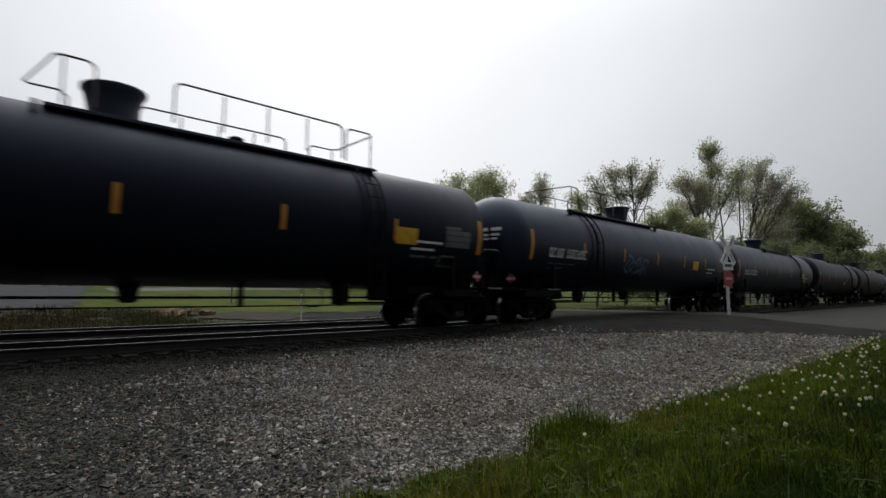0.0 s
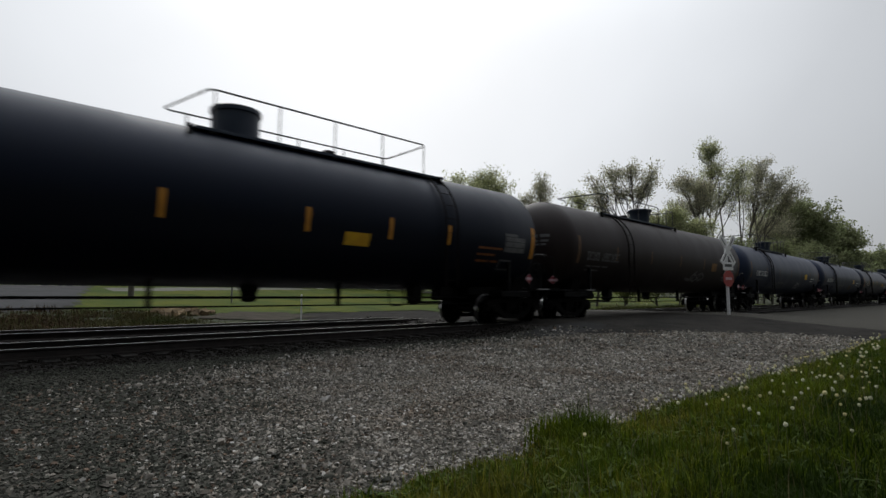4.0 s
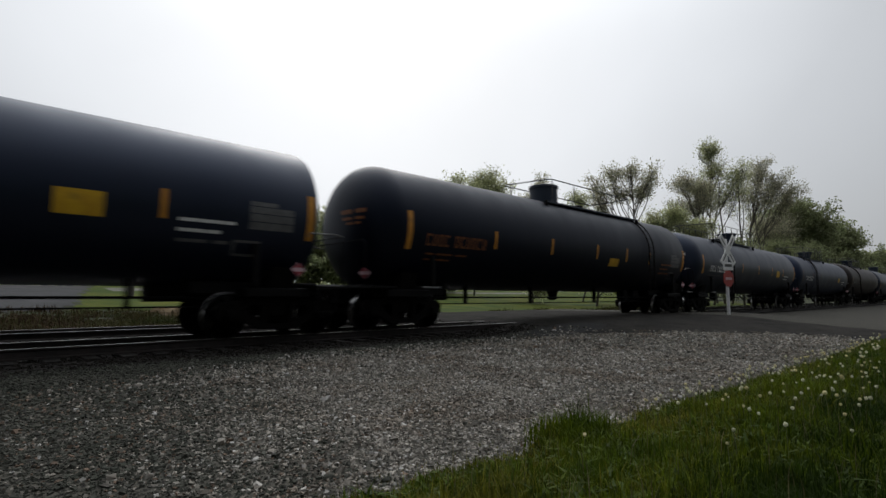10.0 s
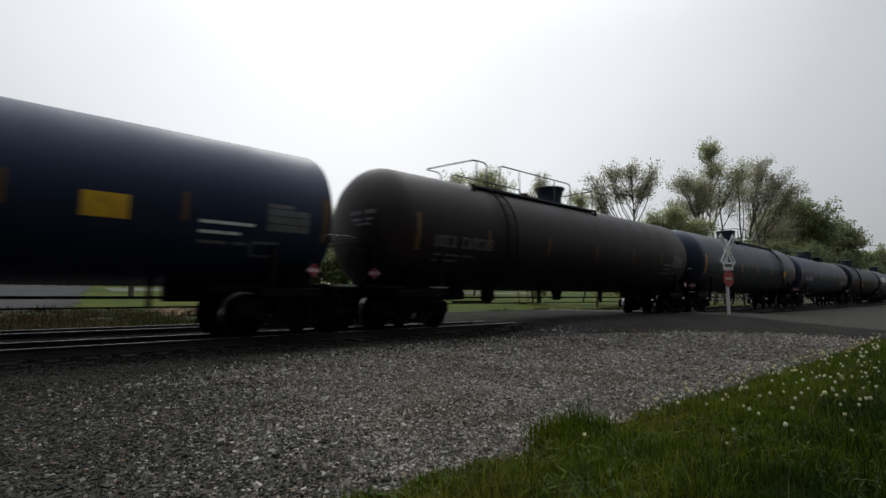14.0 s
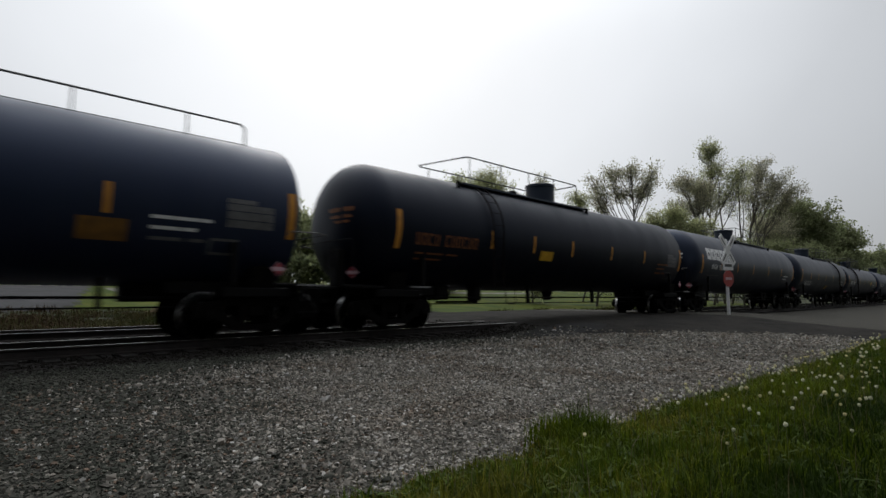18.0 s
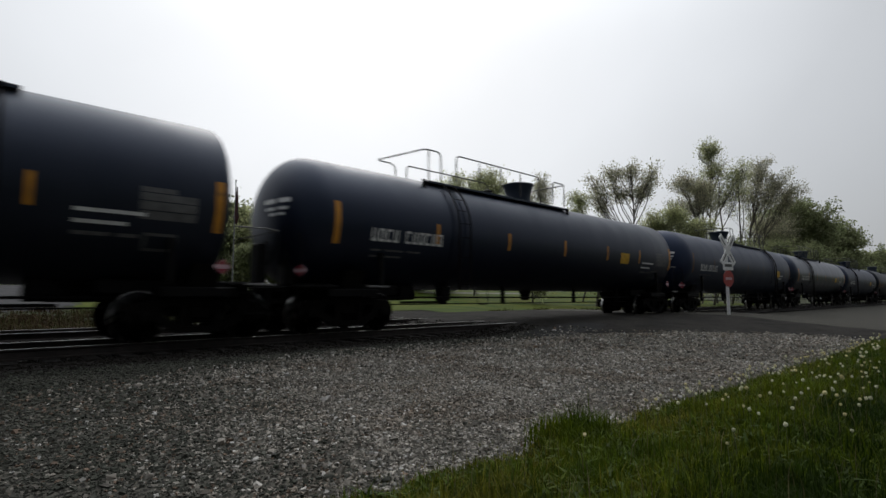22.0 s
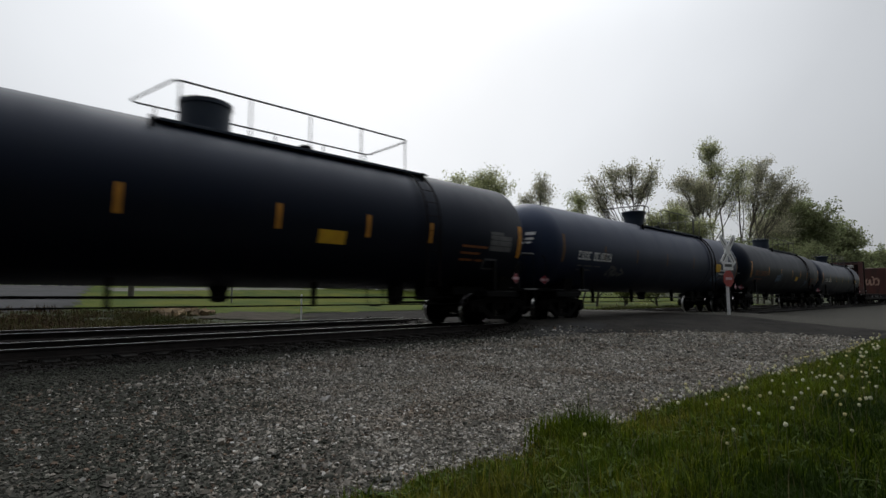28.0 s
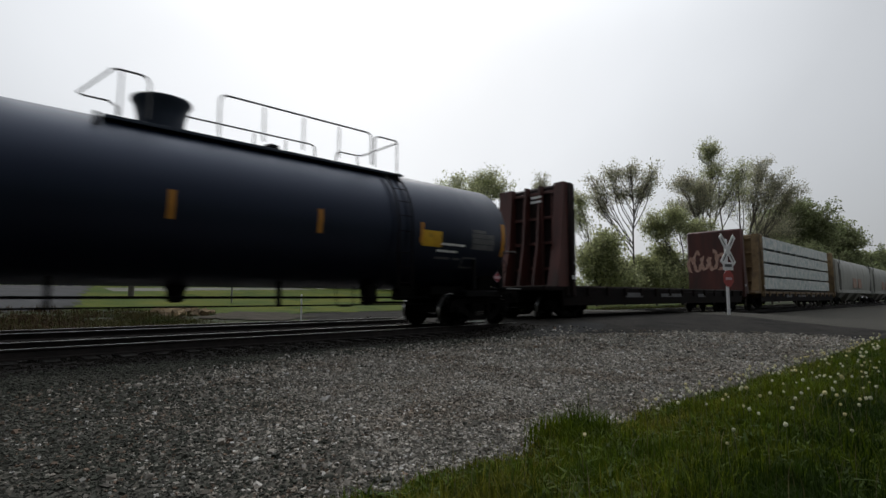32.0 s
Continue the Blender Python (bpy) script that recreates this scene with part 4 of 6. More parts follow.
    for z, ws in ((mark_z - 0.22, [0.28, 0.55, 0.4]), (mark_z - 0.36, [0.2, 0.6])):
        part("small_marking", lambda: bars(-7.5, z, 0.045, ws, 0.12, fat), M_DULL if lettering == "white" else ink, car, "", key=("small", z, fat))
    for z, ws in ((2.16, [1.0]), (1.98, [0.75]), (1.80, [0.55, 0.3])):
        part("small_marking", lambda: bars(5.75, z, 0.06, ws, 0.08, fat), (M_WHITE if z > 1.9 else M_DULL) if lettering == "white" else ink, car, "", key=("end_small", z, fat))
    part("stencil_panel", lambda: patch(patch(patch(patch(Shape(), 6.85, 7.75, 2.12, 2.26, fat=fat), 6.85, 7.75, 2.275, 2.42, fat=fat), 6.85, 7.75, 2.435, 2.56, fat=fat), 6.85, 7.4, 2.575, 2.66, fat=fat), M_DULL, car, "grey stencil panel", at=pose(longer, 0, 0), key=("stencil", fat))
    part("consolidated_stencil", lambda: frame_patch(6.75, 7.28, 1.60, 1.90, 0.05, fat), M_DULL, car, "", key=("square", fat))
    part("head_marking", lambda: head_text(fat), {"white": M_WHITE, "orange": M_ORANGE, "dull": M_DULL}[lettering], car, "small lines of stencil on the tank end", pose(-longer - 0.09, 0, 0), key=("head_mark", fat))
    for si, (x0, x1, z0, z1, mat, loops) in enumerate(spray):
        for stroke in scrawl(int(abs(x0) * 10) + si, x0, x1, z0, z1, loops, fat):
            part("graffiti", stroke, mat, car, "loose sprayed scrawl")
    moving.append((car, start))
    return car


def flat_car(start, length, paint, label, load=False):
    car = thing("bulkhead_flat_car", pose(start, 0, RAIL_Z), label, "flat car", "freight train cars")
    h = length / 2 - 0.75
    part("deck_frame", Shape().box((-h, -1.45, 1.02), (h, 1.45, 1.16), 0.02)
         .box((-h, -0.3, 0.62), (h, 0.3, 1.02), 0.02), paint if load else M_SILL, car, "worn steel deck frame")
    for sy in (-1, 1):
        part("side_sill", lambda: Shape().box((-h + 1.0, -0.05, 0.52), (h - 1.0, 0.05, 1.03), 0.015), M_SILL, car, "deep side sill with shade put into its colour", pose(0, sy * 1.41, 0), key=("flat_sill", length))
    for i in range(34):
        w = (2 * h - 1.2) / 34
        part("deck_board", lambda: Shape().box((-w / 2 + 0.01, -1.40, 1.16), (w / 2 - 0.01, 1.40, 1.20), 0.006), M_DECK, car, "", pose(-h + 0.6 + w * (i + 0.5), 0, 0), key=("board", round(w, 3)))
    for i in range(14):
        part("stake_pocket", lambda: Shape().box((-0.09, -1.52, 0.86), (0.09, -1.46, 1.16), 0.01), paint if load else M_SILL, car, "", pose(-h + 1.2 + (2 * h - 2.4) * i / 13, 0, 0), key="pocket")
    for s in (-1, 1):
        wall = part("bulkhead", Shape().box((-0.34 if s > 0 else -0.05, -1.54, 0.78), (0.05 if s > 0 else 0.30, 1.54, 4.76), 0.09), M_RUST_DARK if s < 0 and not load else paint, car, "tall steel bulkhead wall", pose(h - 0.40 if s > 0 else 1.44 - h, 0, 0))
        for y, ew in ((-1.24, 0.19), (-0.42, 0.045), (0.20, 0.045), (1.12, 0.30)):
            part("bulkhead_post", lambda: Shape().prism([(0.04, 1.02), (0.80, 1.02), (0.46, 2.6), (0.26, 4.76), (0.04, 4.76)], "y", -ew, ew), paint, wall, "", pose(0, y, 0, 0, 0, 0 if s > 0 else 180), key=("bpost", ew))
        for z in (1.8, 2.7, 3.6, 4.5):
            part("bulkhead_rib", lambda: Shape().box((0.04, -1.3, -0.05), (0.16, 1.3, 0.05), 0.01), paint, wall, "", pose(0, 0, z, 0, 0, 0 if s > 0 else 180), key="brib")
        lad = part("end_ladder", Shape().tube([(0, -0.2, 1.2), (0, -0.2, 4.4)], 0.02, 6).tube([(0, 0.2, 1.2), (0, 0.2, 4.4)], 0.02, 6), paint, wall, "", pose(s * 0.5, -0.9, 0))
        part("reflector", lambda: Shape().box((-0.05, -1.49, 1.42), (0.05, -1.475, 1.54)), M_WHITE, car, "", pose(h - 0.55 if s > 0 else 1.45 - h, -0.08, 0), key="reflector")
    part("end_marking", Shape().box((-0.012, -0.45, 4.28), (0.0, 0.05, 4.36)).box((-0.012, -0.45, 4.12), (0.0, 0.05, 4.20)), M_WHITE, car, "", pose(-(h - 1.25) - 0.20, -0.2, 0))
    part("side_marking", Shape().box((-4.6, -1.478, 0.80), (-3.2, -1.472, 0.98)).box((-1.5, -1.478, 0.82), (0.6, -1.472, 0.96)).box((2.5, -1.478, 0.82), (3.4, -1.472, 0.96)), M_DULL, car)
    couplers(car, length / 2)
    trucks(car, length / 2 - 2.6)
    moving.append((car, start))
    return car, h


def bundles(car_start, h):
    """Wrapped bundles of lumber that lie on the flat car, four tiers high."""
    things = []
    for bay in range(5):
        w = (2 * h - 2.4) / 5
        x = -h + 1.2 + w * (bay + 0.5)
        for tier in range(4):
            z = 1.22 + 0.87 * tier
            t = thing("lumber_bundle", pose(car_start, 0, RAIL_Z), "pale wrapped lumber bundle strapped on the flat car", "lumber bundle", "wrapped lumber on the flat car")
            s = Shape()
            nx, nz = 12, 4
            for side in (-1, 1):
                vs, fs = [], []
                for j in range(nz + 1):
                    for i in range(nx + 1):
                        px = x - w / 2 + 0.012 + (w - 0.024) * i / nx
                        vs.append((px, side * (1.36 + 0.035 * noise.noise(Vector((px * 2.2, z + j * 0.8, side)))), z + 0.12 + 0.72 * j / nz + 0.012 * noise.noise(Vector((px * 2, z, 3)))))
                for j in range(nz):
                    for i in range(nx):
                        a = j * (nx + 1) + i
                        fs.append((a, a + 1, a + nx + 2, a + nx + 1))
                s.add(vs, fs)
            s.box((x - w / 2 + 0.015, -1.34, z + 0.12), (x + w / 2 - 0.015, 1.34, z + 0.84), 0.03)
            part("wrapping", s, M_WRAP, t, smooth=60)
            for q in (-0.3, 0.3):
                part("bearer", lambda: Shape().box((-0.06, -1.34, 0.0), (0.06, 1.34, 0.118), 0.006), M_STRAP, t, "", pose(x + q * w, 0, z), key="bearer")
            moving.append((t, car_start))


def hopper_car(start, length, label):
    car = thing("covered_hopper_car", pose(start, 0, RAIL_Z), label, "hopper car", "freight train cars")
    h = length / 2 - 0.9
    s = Shape()
    prof = [(-1.42, 1.35), (-1.55, 2.2), (-1.57, 3.2), (-1.48, 3.95), (-1.15, 4.42), (-0.5, 4.58), (0.5, 4.58), (1.15, 4.42), (1.48, 3.95), (1.57, 3.2), (1.55, 2.2), (1.42, 1.35)]
    n = len(prof)
    vs, fs = [], []
    xs = [-h + 1.2, -h + 1.2, *span(-h + 1.25, h - 1.25, 1.5), h - 1.2]
    for i, x in enumerate(xs):
        for y, z in prof:
            cut = max(0, (z - 1.35) / 3.2)
            if i == 0:
                vs.append((x - 0.9 * cut, y, z))
            elif i == len(xs) - 1:
                vs.append((x + 0.9 * cut, y, z))
            else:
                vs.append((x - (0.88 * cut if i == 1 else 0), y, z))
    for i in range(len(xs) - 1):
        for k in range(n):
            fs.append((i * n + k, i * n + (k + 1) % n, (i + 1) * n + (k + 1) % n, (i + 1) * n + k))
    fs += [tuple(range(n)), tuple((len(xs) - 1) * n + k for k in range(n))]
    s.add(vs, fs)
    body = part("hopper_body", s, M_HOPPER, car, "pale grey curved hopper body")
    part("side_sill", Shape().box((-h, -1.5, 1.2), (h, -1.40, 1.5), 0.02).box((-h, 1.40, 1.2), (h, 1.5, 1.5), 0.02).box((-h, -0.25, 0.7), (h, 0.25, 1.05), 0.02), M_HOPPER, car)
    for i in range(3):
        part("discharge_chute", lambda: Shape().add([(-1.6, -1.2, 1.4), (1.6, -1.2, 1.4), (1.6, 1.2, 1.4), (-1.6, 1.2, 1.4), (-0.4, -0.5, 0.42), (0.4, -0.5, 0.42), (0.4, 0.5, 0.42), (-0.4, 0.5, 0.42)],
             [(0, 1, 2, 3), (4, 5, 6, 7), (0, 1, 5, 4), (1, 2, 6, 5), (2, 3, 7, 6), (3, 0, 4, 7)]), M_HOPPER, car, "", pose((i - 1) * (h - 1.6) * 0.62, 0, 0), key="chute")
    for d in (-1, 1):
        for sy in (-1, 1):
            part("end_post", lambda: Shape().box((-0.1, -0.075, 1.2), (0.1, 0.075, 4.3), 0.02), M_HOPPER, car, "", pose(d * (h - 0.1), sy * 1.375, 0), key="end_post")
        part("end_ladder", lambda: Shape().tube([(0, -1.5, 1.2), (0, -1.5, 4.5)], 0.02, 6).tube([(0.4, -1.5, 1.2), (0.4, -1.5, 4.5)], 0.02, 6), M_PIPE, car, "", pose(d * (h - 0.5), 0, 0), key="hladder")
    part("roof_walk", Shape().box((-h, -0.35, 4.66), (h, 0.35, 4.70), 0.005), M_PIPE, car)
    part("side_emblem", Shape().box((-2.5, -1.583, 1.75), (-0.6, -1.562, 2.7), 0.004).box((0.3, -1.583, 1.75), (2.2, -1.562, 2.7), 0.004), M_SPRAY_P, car, "faded reddish emblem blocks")
    couplers(car, length / 2)
    trucks(car, length / 2 - 2.3)
    moving.append((car, start))


# where each coupling stands at the start: the shift of coupling k against even spacing
SHIFT = [0.15, -0.01, -0.04, 0.0, -0.46, -0.31, -0.01, 0.36, -0.11, 0.26, 0.57, 0.0, -0.07, 0.23, 0.0, -0.01, -0.45, -0.31, 0.25, 0.15, 0.29, -0.11, 0.21, -0.22, 0.06]
COUPLING = [11.59 + CAR_L * k + e for k, e in enumerate(SHIFT)]


def middle(c):
    return (COUPLING[c - 1] + COUPLING[c]) / 2 if c else COUPLING[0] - CAR_L / 2


def build_train():
    black = "black tank car with amber reflective tape and white stencils"
    blue = "dark blue-grey tank car with worn stencils"
    amber = "brownish-black tank car with orange stencils"
    W, B = M_SPRAY_W, M_SPRAY_B
    tank_car(middle(0), M_SOOT, black, "white", flip=True, band=True)
    tank_car(middle(1), M_BLACK, "black tank car with blue graffiti on its side", "white", spray=[(-2.35, -0.75, 1.72, 2.40, B, 6)], band=True, longer=0.16)
    tank_car(middle(2), M_BLACK, black, "white", flip=True, longer=0.16)
    tank_car(middle(3), M_SOOT, amber, "orange", dome="plain", flip=True, tapes=(4.95, 2.2, -0.55, -2.7, -4.6), fat=0.075)
    tank_car(middle(4), M_BROWN, "dirty brown tank car with pale graffiti", "dull", panel="faded", spray=[(1.5, 3.2, 1.5, 2.0, M_DULL, 3), (6.0, 6.8, 1.6, 2.0, M_DULL, 2)], longer=-0.2, fat=0.075)
    tank_car(middle(5), M_BLUE, "dark blue-grey tank car with pale graffiti", "white", spray=[(-4.0, -1.0, 1.4, 1.8, M_DULL, 7), (2.0, 3.0, 1.4, 1.9, W, 3)], band=True, longer=0.16)
    tank_car(middle(6), M_BLUE, "dark blue-grey tank car with a pale sprayed scrawl", "white", spray=[(-2.2, -0.1, 1.5, 2.05, M_DULL, 6), (2.5, 3.4, 1.55, 1.95, M_TAPE_OLD, 3)], band=True, longer=0.16)
    tank_car(middle(7), M_BLACK, black, "white", band=True, longer=0.16)
    tank_car(middle(8), M_SOOT, amber, "orange", dome="plain", flip=True, longer=-0.2, tapes=(4.95, 2.2, -0.55, -2.7, -4.6), fat=0.075)
    tank_car(middle(9), M_BLACK, black, "white", band=True, longer=0.16)
    tank_car(middle(10), M_BLUE, blue, "white", band=True, longer=0.16)
    tank_car(middle(11), M_BROWN, "dirty brown tank car with dull white stencils", "dull", panel="", longer=-0.2, fat=0.075)
    tank_car(middle(12), M_BLACK, black, "dull", dome="plain", flip=True, fat=0.075)
    tank_car(middle(13), M_BLUE, "dark blue-grey tank car with a full-length guard rail", "white", dome="plain", tall_rail=True, panel="under_tape", ladder=False, tapes=(-4.9, -2.5, -0.8, 0.9, 2.8, 5.1), longer=0.16)
    tank_car(middle(14), M_SOOT, amber, "orange", dome="plain", longer=-0.2, tapes=(-4.75, -2.8, -0.7, 1.9, 4.5), fat=0.075)
    tank_car(middle(15), M_BLACK, "black tank car with large white block lettering", "white", dome="plain", flip=True, panel="", big_name=True, ladder=False, fat=0.075)
    tank_car(middle(16), M_GREY, "worn grey-black tank car with white stencils", "white", dome="plain", flip=True, panel="low", longer=-0.2, fat=0.085, tapes=(5.15, 2.7, 0.1, -2.8, -5.5), mark_z=1.74, mark_x=-7.12)
    tank_car(middle(17), M_BLACK, black, "white", band=True, longer=0.16)
    tank_car(middle(18), M_BLUE, blue, "white", flip=True, band=True, longer=0.16)
    tank_car(middle(19), M_GLOSS, black, "white", band=True, longer=0.16)
    tank_car(middle(20), M_BLUE, blue, "white", band=True, longer=0.16)
    tank_car(middle(21), M_SOOT, amber, "orange", dome="plain", flip=True, tapes=(4.95, 2.2, -0.55, -2.7, -4.6), fat=0.075)
    tank_car(middle(22), M_BLUE, "dark blue-grey tank car with blue graffiti", "white", flip=True, band=True, spray=[(-5.3, -4.3, 1.6, 1.95, M_DULL, 3), (5.2, 5.9, 1.6, 2.05, B, 2)], longer=0.16)
    tank_car(middle(23), M_SOOT, "brownish-black tank car with orange stencils and blue graffiti", "orange", dome="plain", flip=True, spray=[(-3.1, -1.95, 1.75, 2.30, B, 5), (4.2, 4.8, 1.6, 2.1, B, 2)], tapes=(4.95, 2.2, -0.55, -2.7, -4.6), fat=0.075)
    tank_car(middle(24), M_BLACK, black, "white", flip=True, band=True, longer=0.16)
    tail = COUPLING[24]
    car, h = flat_car(tail + 10.55, 21.1, M_RUST, "empty rust-red bulkhead flat car with graffiti")
    g = Shape()
    rnd = random.Random(5)
    for k, (cy, cz, ry, rz) in enumerate(((-0.85, 2.75, 0.22, 0.40), (-0.38, 2.85, 0.20, 0.48), (0.08, 2.78, 0.20, 0.34), (0.52, 2.80, 0.22, 0.44), (0.90, 2.62, 0.16, 0.30))):
        n = 18
        vs, fs = [], []
        for i in range(n + 1):
            a = 2 * math.pi * (0.08 + 0.80 * i / n) + k
            w = 0.09 + 0.03 * math.sin(5 * a)
            for q in (-w, w):
                vs.append((-0.0005 * k, cy + (ry + q) * math.cos(a), cz + (rz + q) * math.sin(a) + 0.06 * math.sin(3 * a + k)))
            if i:
                fs.append((2 * i - 2, 2 * i - 1, 2 * i + 1, 2 * i))
        g.add(vs, fs)
    part("graffiti", g, M_SPRAY_P, car, "pale sprayed scrawl on the bulkhead", pose(h - 0.40 - 0.345, 0.42, -0.28) @ Matrix.Scale(1.15, 4, (0, 0, 1)))
    at = tail + 21.1
    car2, h2 = flat_car(at + 12.0, 24.0, M_TAN, "tan bulkhead flat car loaded with wrapped lumber", True)
    bundles(at + 12.0, h2 - 0.55)
    at += 24.0
    for i in range(3):
        hopper_car(at + 10.0 + 19.6 * i, 19.6, "pale grey covered hopper car with reddish emblem")


build_train()


# ---- gravel, grass and flowers ----
PHI = (1 + 5 ** 0.5) / 2
ICO_V = np.array([(-1, PHI, 0), (1, PHI, 0), (-1, -PHI, 0), (1, -PHI, 0), (0, -1, PHI), (0, 1, PHI), (0, -1, -PHI), (0, 1, -PHI), (PHI, 0, -1), (PHI, 0, 1), (-PHI, 0, -1), (-PHI, 0, 1)]) / (1 + PHI ** 2) ** 0.5
ICO_F = np.array([(0, 11, 5), (0, 5, 1), (0, 1, 7), (0, 7, 10), (0, 10, 11), (1, 5, 9), (5, 11, 4), (11, 10, 2), (10, 7, 6), (7, 1, 8),
                  (3, 9, 4), (3, 4, 2), (3, 2, 6), (3, 6, 8), (3, 8, 9), (4, 9, 5), (2, 4, 11), (6, 2, 10), (8, 6, 7), (9, 8, 1)])


def mesh_from(name, verts, faces, mats, index=None):
    """A mesh from arrays, one face size throughout."""
    me = bpy.data.meshes.new(name)
    nf, k = faces.shape
    me.vertices.add(len(verts))
    me.vertices.foreach_set("co", np.ascontiguousarray(verts, dtype=np.float32).ravel())
    me.loops.add(nf * k)
    me.loops.foreach_set("vertex_index", np.ascontiguousarray(faces, dtype=np.int32).ravel())
    me.polygons.add(nf)
    me.polygons.foreach_set("loop_start", np.arange(0, nf * k, k, dtype=np.int32))
    for m in mats:
        me.materials.append(m)
    if index is not None:
        me.polygons.foreach_set("material_index", np.ascontiguousarray(index, dtype=np.int32))
    me.polygons.foreach_set("use_smooth", np.zeros(nf, dtype=bool))
    me.update(calc_edges=True)
    return me


BOX_V = np.array([(x, y, z) for x in (-1, 1) for y in (-1, 1) for z in (-1, 1)]) * 0.72
BOX_F = np.array([(0, 1, 3), (0, 3, 2), (4, 6, 7), (4, 7, 5), (0, 4, 5), (0, 5, 1), (2, 3, 7), (2, 7, 6), (0, 2, 6), (0, 6, 4), (1, 5, 7), (1, 7, 3)])


def stones(rng, pts, sizes, kinds):
    """Crushed stones as angular, knocked-about lumps; kinds: material of each."""
    n = len(pts)
    base = BOX_V[None] + rng.uniform(-0.42, 0.42, (n, 8, 3))
    base = base * np.stack([rng.uniform(0.8, 1.4, n), rng.uniform(0.65, 1.1, n), rng.uniform(0.55, 0.95, n)], 1)[:, None]
    a, b = rng.uniform(0, 6.283, n), rng.uniform(-1.1, 1.1, n)
    ca, sa, cb, sb = np.cos(a), np.sin(a), np.cos(b), np.sin(b)
    x, y, z = base[..., 0], base[..., 1], base[..., 2]
    y, z = y * cb[:, None] - z * sb[:, None], y * sb[:, None] + z * cb[:, None]
    x, y = x * ca[:, None] - y * sa[:, None], x * sa[:, None] + y * ca[:, None]
    v = np.stack([x, y, z], -1) * sizes[:, None, None] + pts[:, None]
    f = (BOX_F[None] + 8 * np.arange(n)[:, None, None]).reshape(-1, 3)
    return v.reshape(-1, 3), f, np.repeat(kinds, 12)


def build_gravel():
    rng = np.random.default_rng(3)
    zones = [(-6, -0.6, -9.0, -1.9, 70, 0.028), (-0.6, 5.5, -9.0, -5.4, 1700, 0.0118), (-0.6, 7.5, -5.4, -2.0, 850, 0.0145), (5.5, 10.5, -9.0, -5.4, 800, 0.0145), (7.5, 14.5, -5.4, -1.7, 330, 0.019),
             (10.5, 18.8, -9.4, -5.4, 260, 0.020), (-0.8, 13.3, -2.0, 2.2, 120, 0.027), (-0.8, 13.3, 2.2, 7.5, 60, 0.032)]
    P, S, K = [], [], []
    for x0, x1, y0, y1, dens, size in zones:
        n = int((x1 - x0) * (y1 - y0) * dens)
        xs, ys = rng.uniform(x0, x1, n), rng.uniform(y0, y1, n)
        for x, y, r, q in zip(xs, ys, rng.uniform(0, 1, n), rng.uniform(0, 1, n)):
            if y < -8.35 and r < (-8.35 - y) / 0.6:
                continue
            if x < 23.5 and x > road_edge(y) and (r < 0.9 or x > road_edge(y) + 0.8):
                continue
            if y < verge_edge(x) - 0.15:
                continue
            s = size * (0.6 + 0.85 * r * r + (0.7 if r > 0.988 else 0))
            P.append((x, y, ground_z(x, y) + 0.012 + s * 0.25)); S.append(s)
            # painted darkening: lens falloff at low x, shade towards the track
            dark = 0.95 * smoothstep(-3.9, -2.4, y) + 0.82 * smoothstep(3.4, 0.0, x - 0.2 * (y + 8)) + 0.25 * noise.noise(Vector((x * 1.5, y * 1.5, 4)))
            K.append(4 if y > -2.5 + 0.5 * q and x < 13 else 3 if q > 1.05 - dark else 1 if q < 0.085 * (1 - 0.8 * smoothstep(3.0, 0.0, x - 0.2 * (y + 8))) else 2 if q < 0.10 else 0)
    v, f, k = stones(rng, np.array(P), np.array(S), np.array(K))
    tagged(new("ballast_stones", mesh_from("ballast_stones", v, f, [M_STONE, M_PALE_STONE, M_RED_STONE, M_GRIME_SHADE_STONE, M_OIL_SHADE], k)), "loose grey crushed stones with pale and reddish ones", "gravel", "", "stuff")
    # single larger stones that stand out
    for x, y, s, m in ((3.02, -6.0, 0.058, M_PALE_STONE), (1.55, -6.9, 0.034, M_STONE), (2.1, -7.4, 0.03, M_PALE_STONE), (4.6, -6.4, 0.04, M_PALE_STONE), (1.9, -8.1, 0.03, M_STONE), (0.75, -7.2, 0.03, M_STONE)):
        v, f, _ = stones(rng, np.zeros((1, 3)), np.array([s]), np.array([0]))
        ob = tagged(new("stone", mesh_from("stone", v, f, [m])), "larger pale stone lying on the gravel" if m is M_PALE_STONE else "larger stone lying on the gravel", "stone", "larger stones on the gravel")
        ob.location = (x, y, ground_z(x, y) + 0.012 + s * 0.4)
    # tan rubble on the bank behind the tracks
    n = 90
    xs, ys = rng.normal(8.6, 0.7, n), rng.normal(18.2, 0.9, n)
    pts = np.array([(x, y, ground_z(x, y) + 0.06) for x, y in zip(xs, ys)])
    v, f, _ = stones(rng, pts, rng.uniform(0.08, 0.26, n), np.zeros(n, int))
    tagged(new("rubble", mesh_from("rubble", v, f, [M_TAN_STONE])), "tan rubble on the bank behind the tracks", "rubble", "", "stuff")


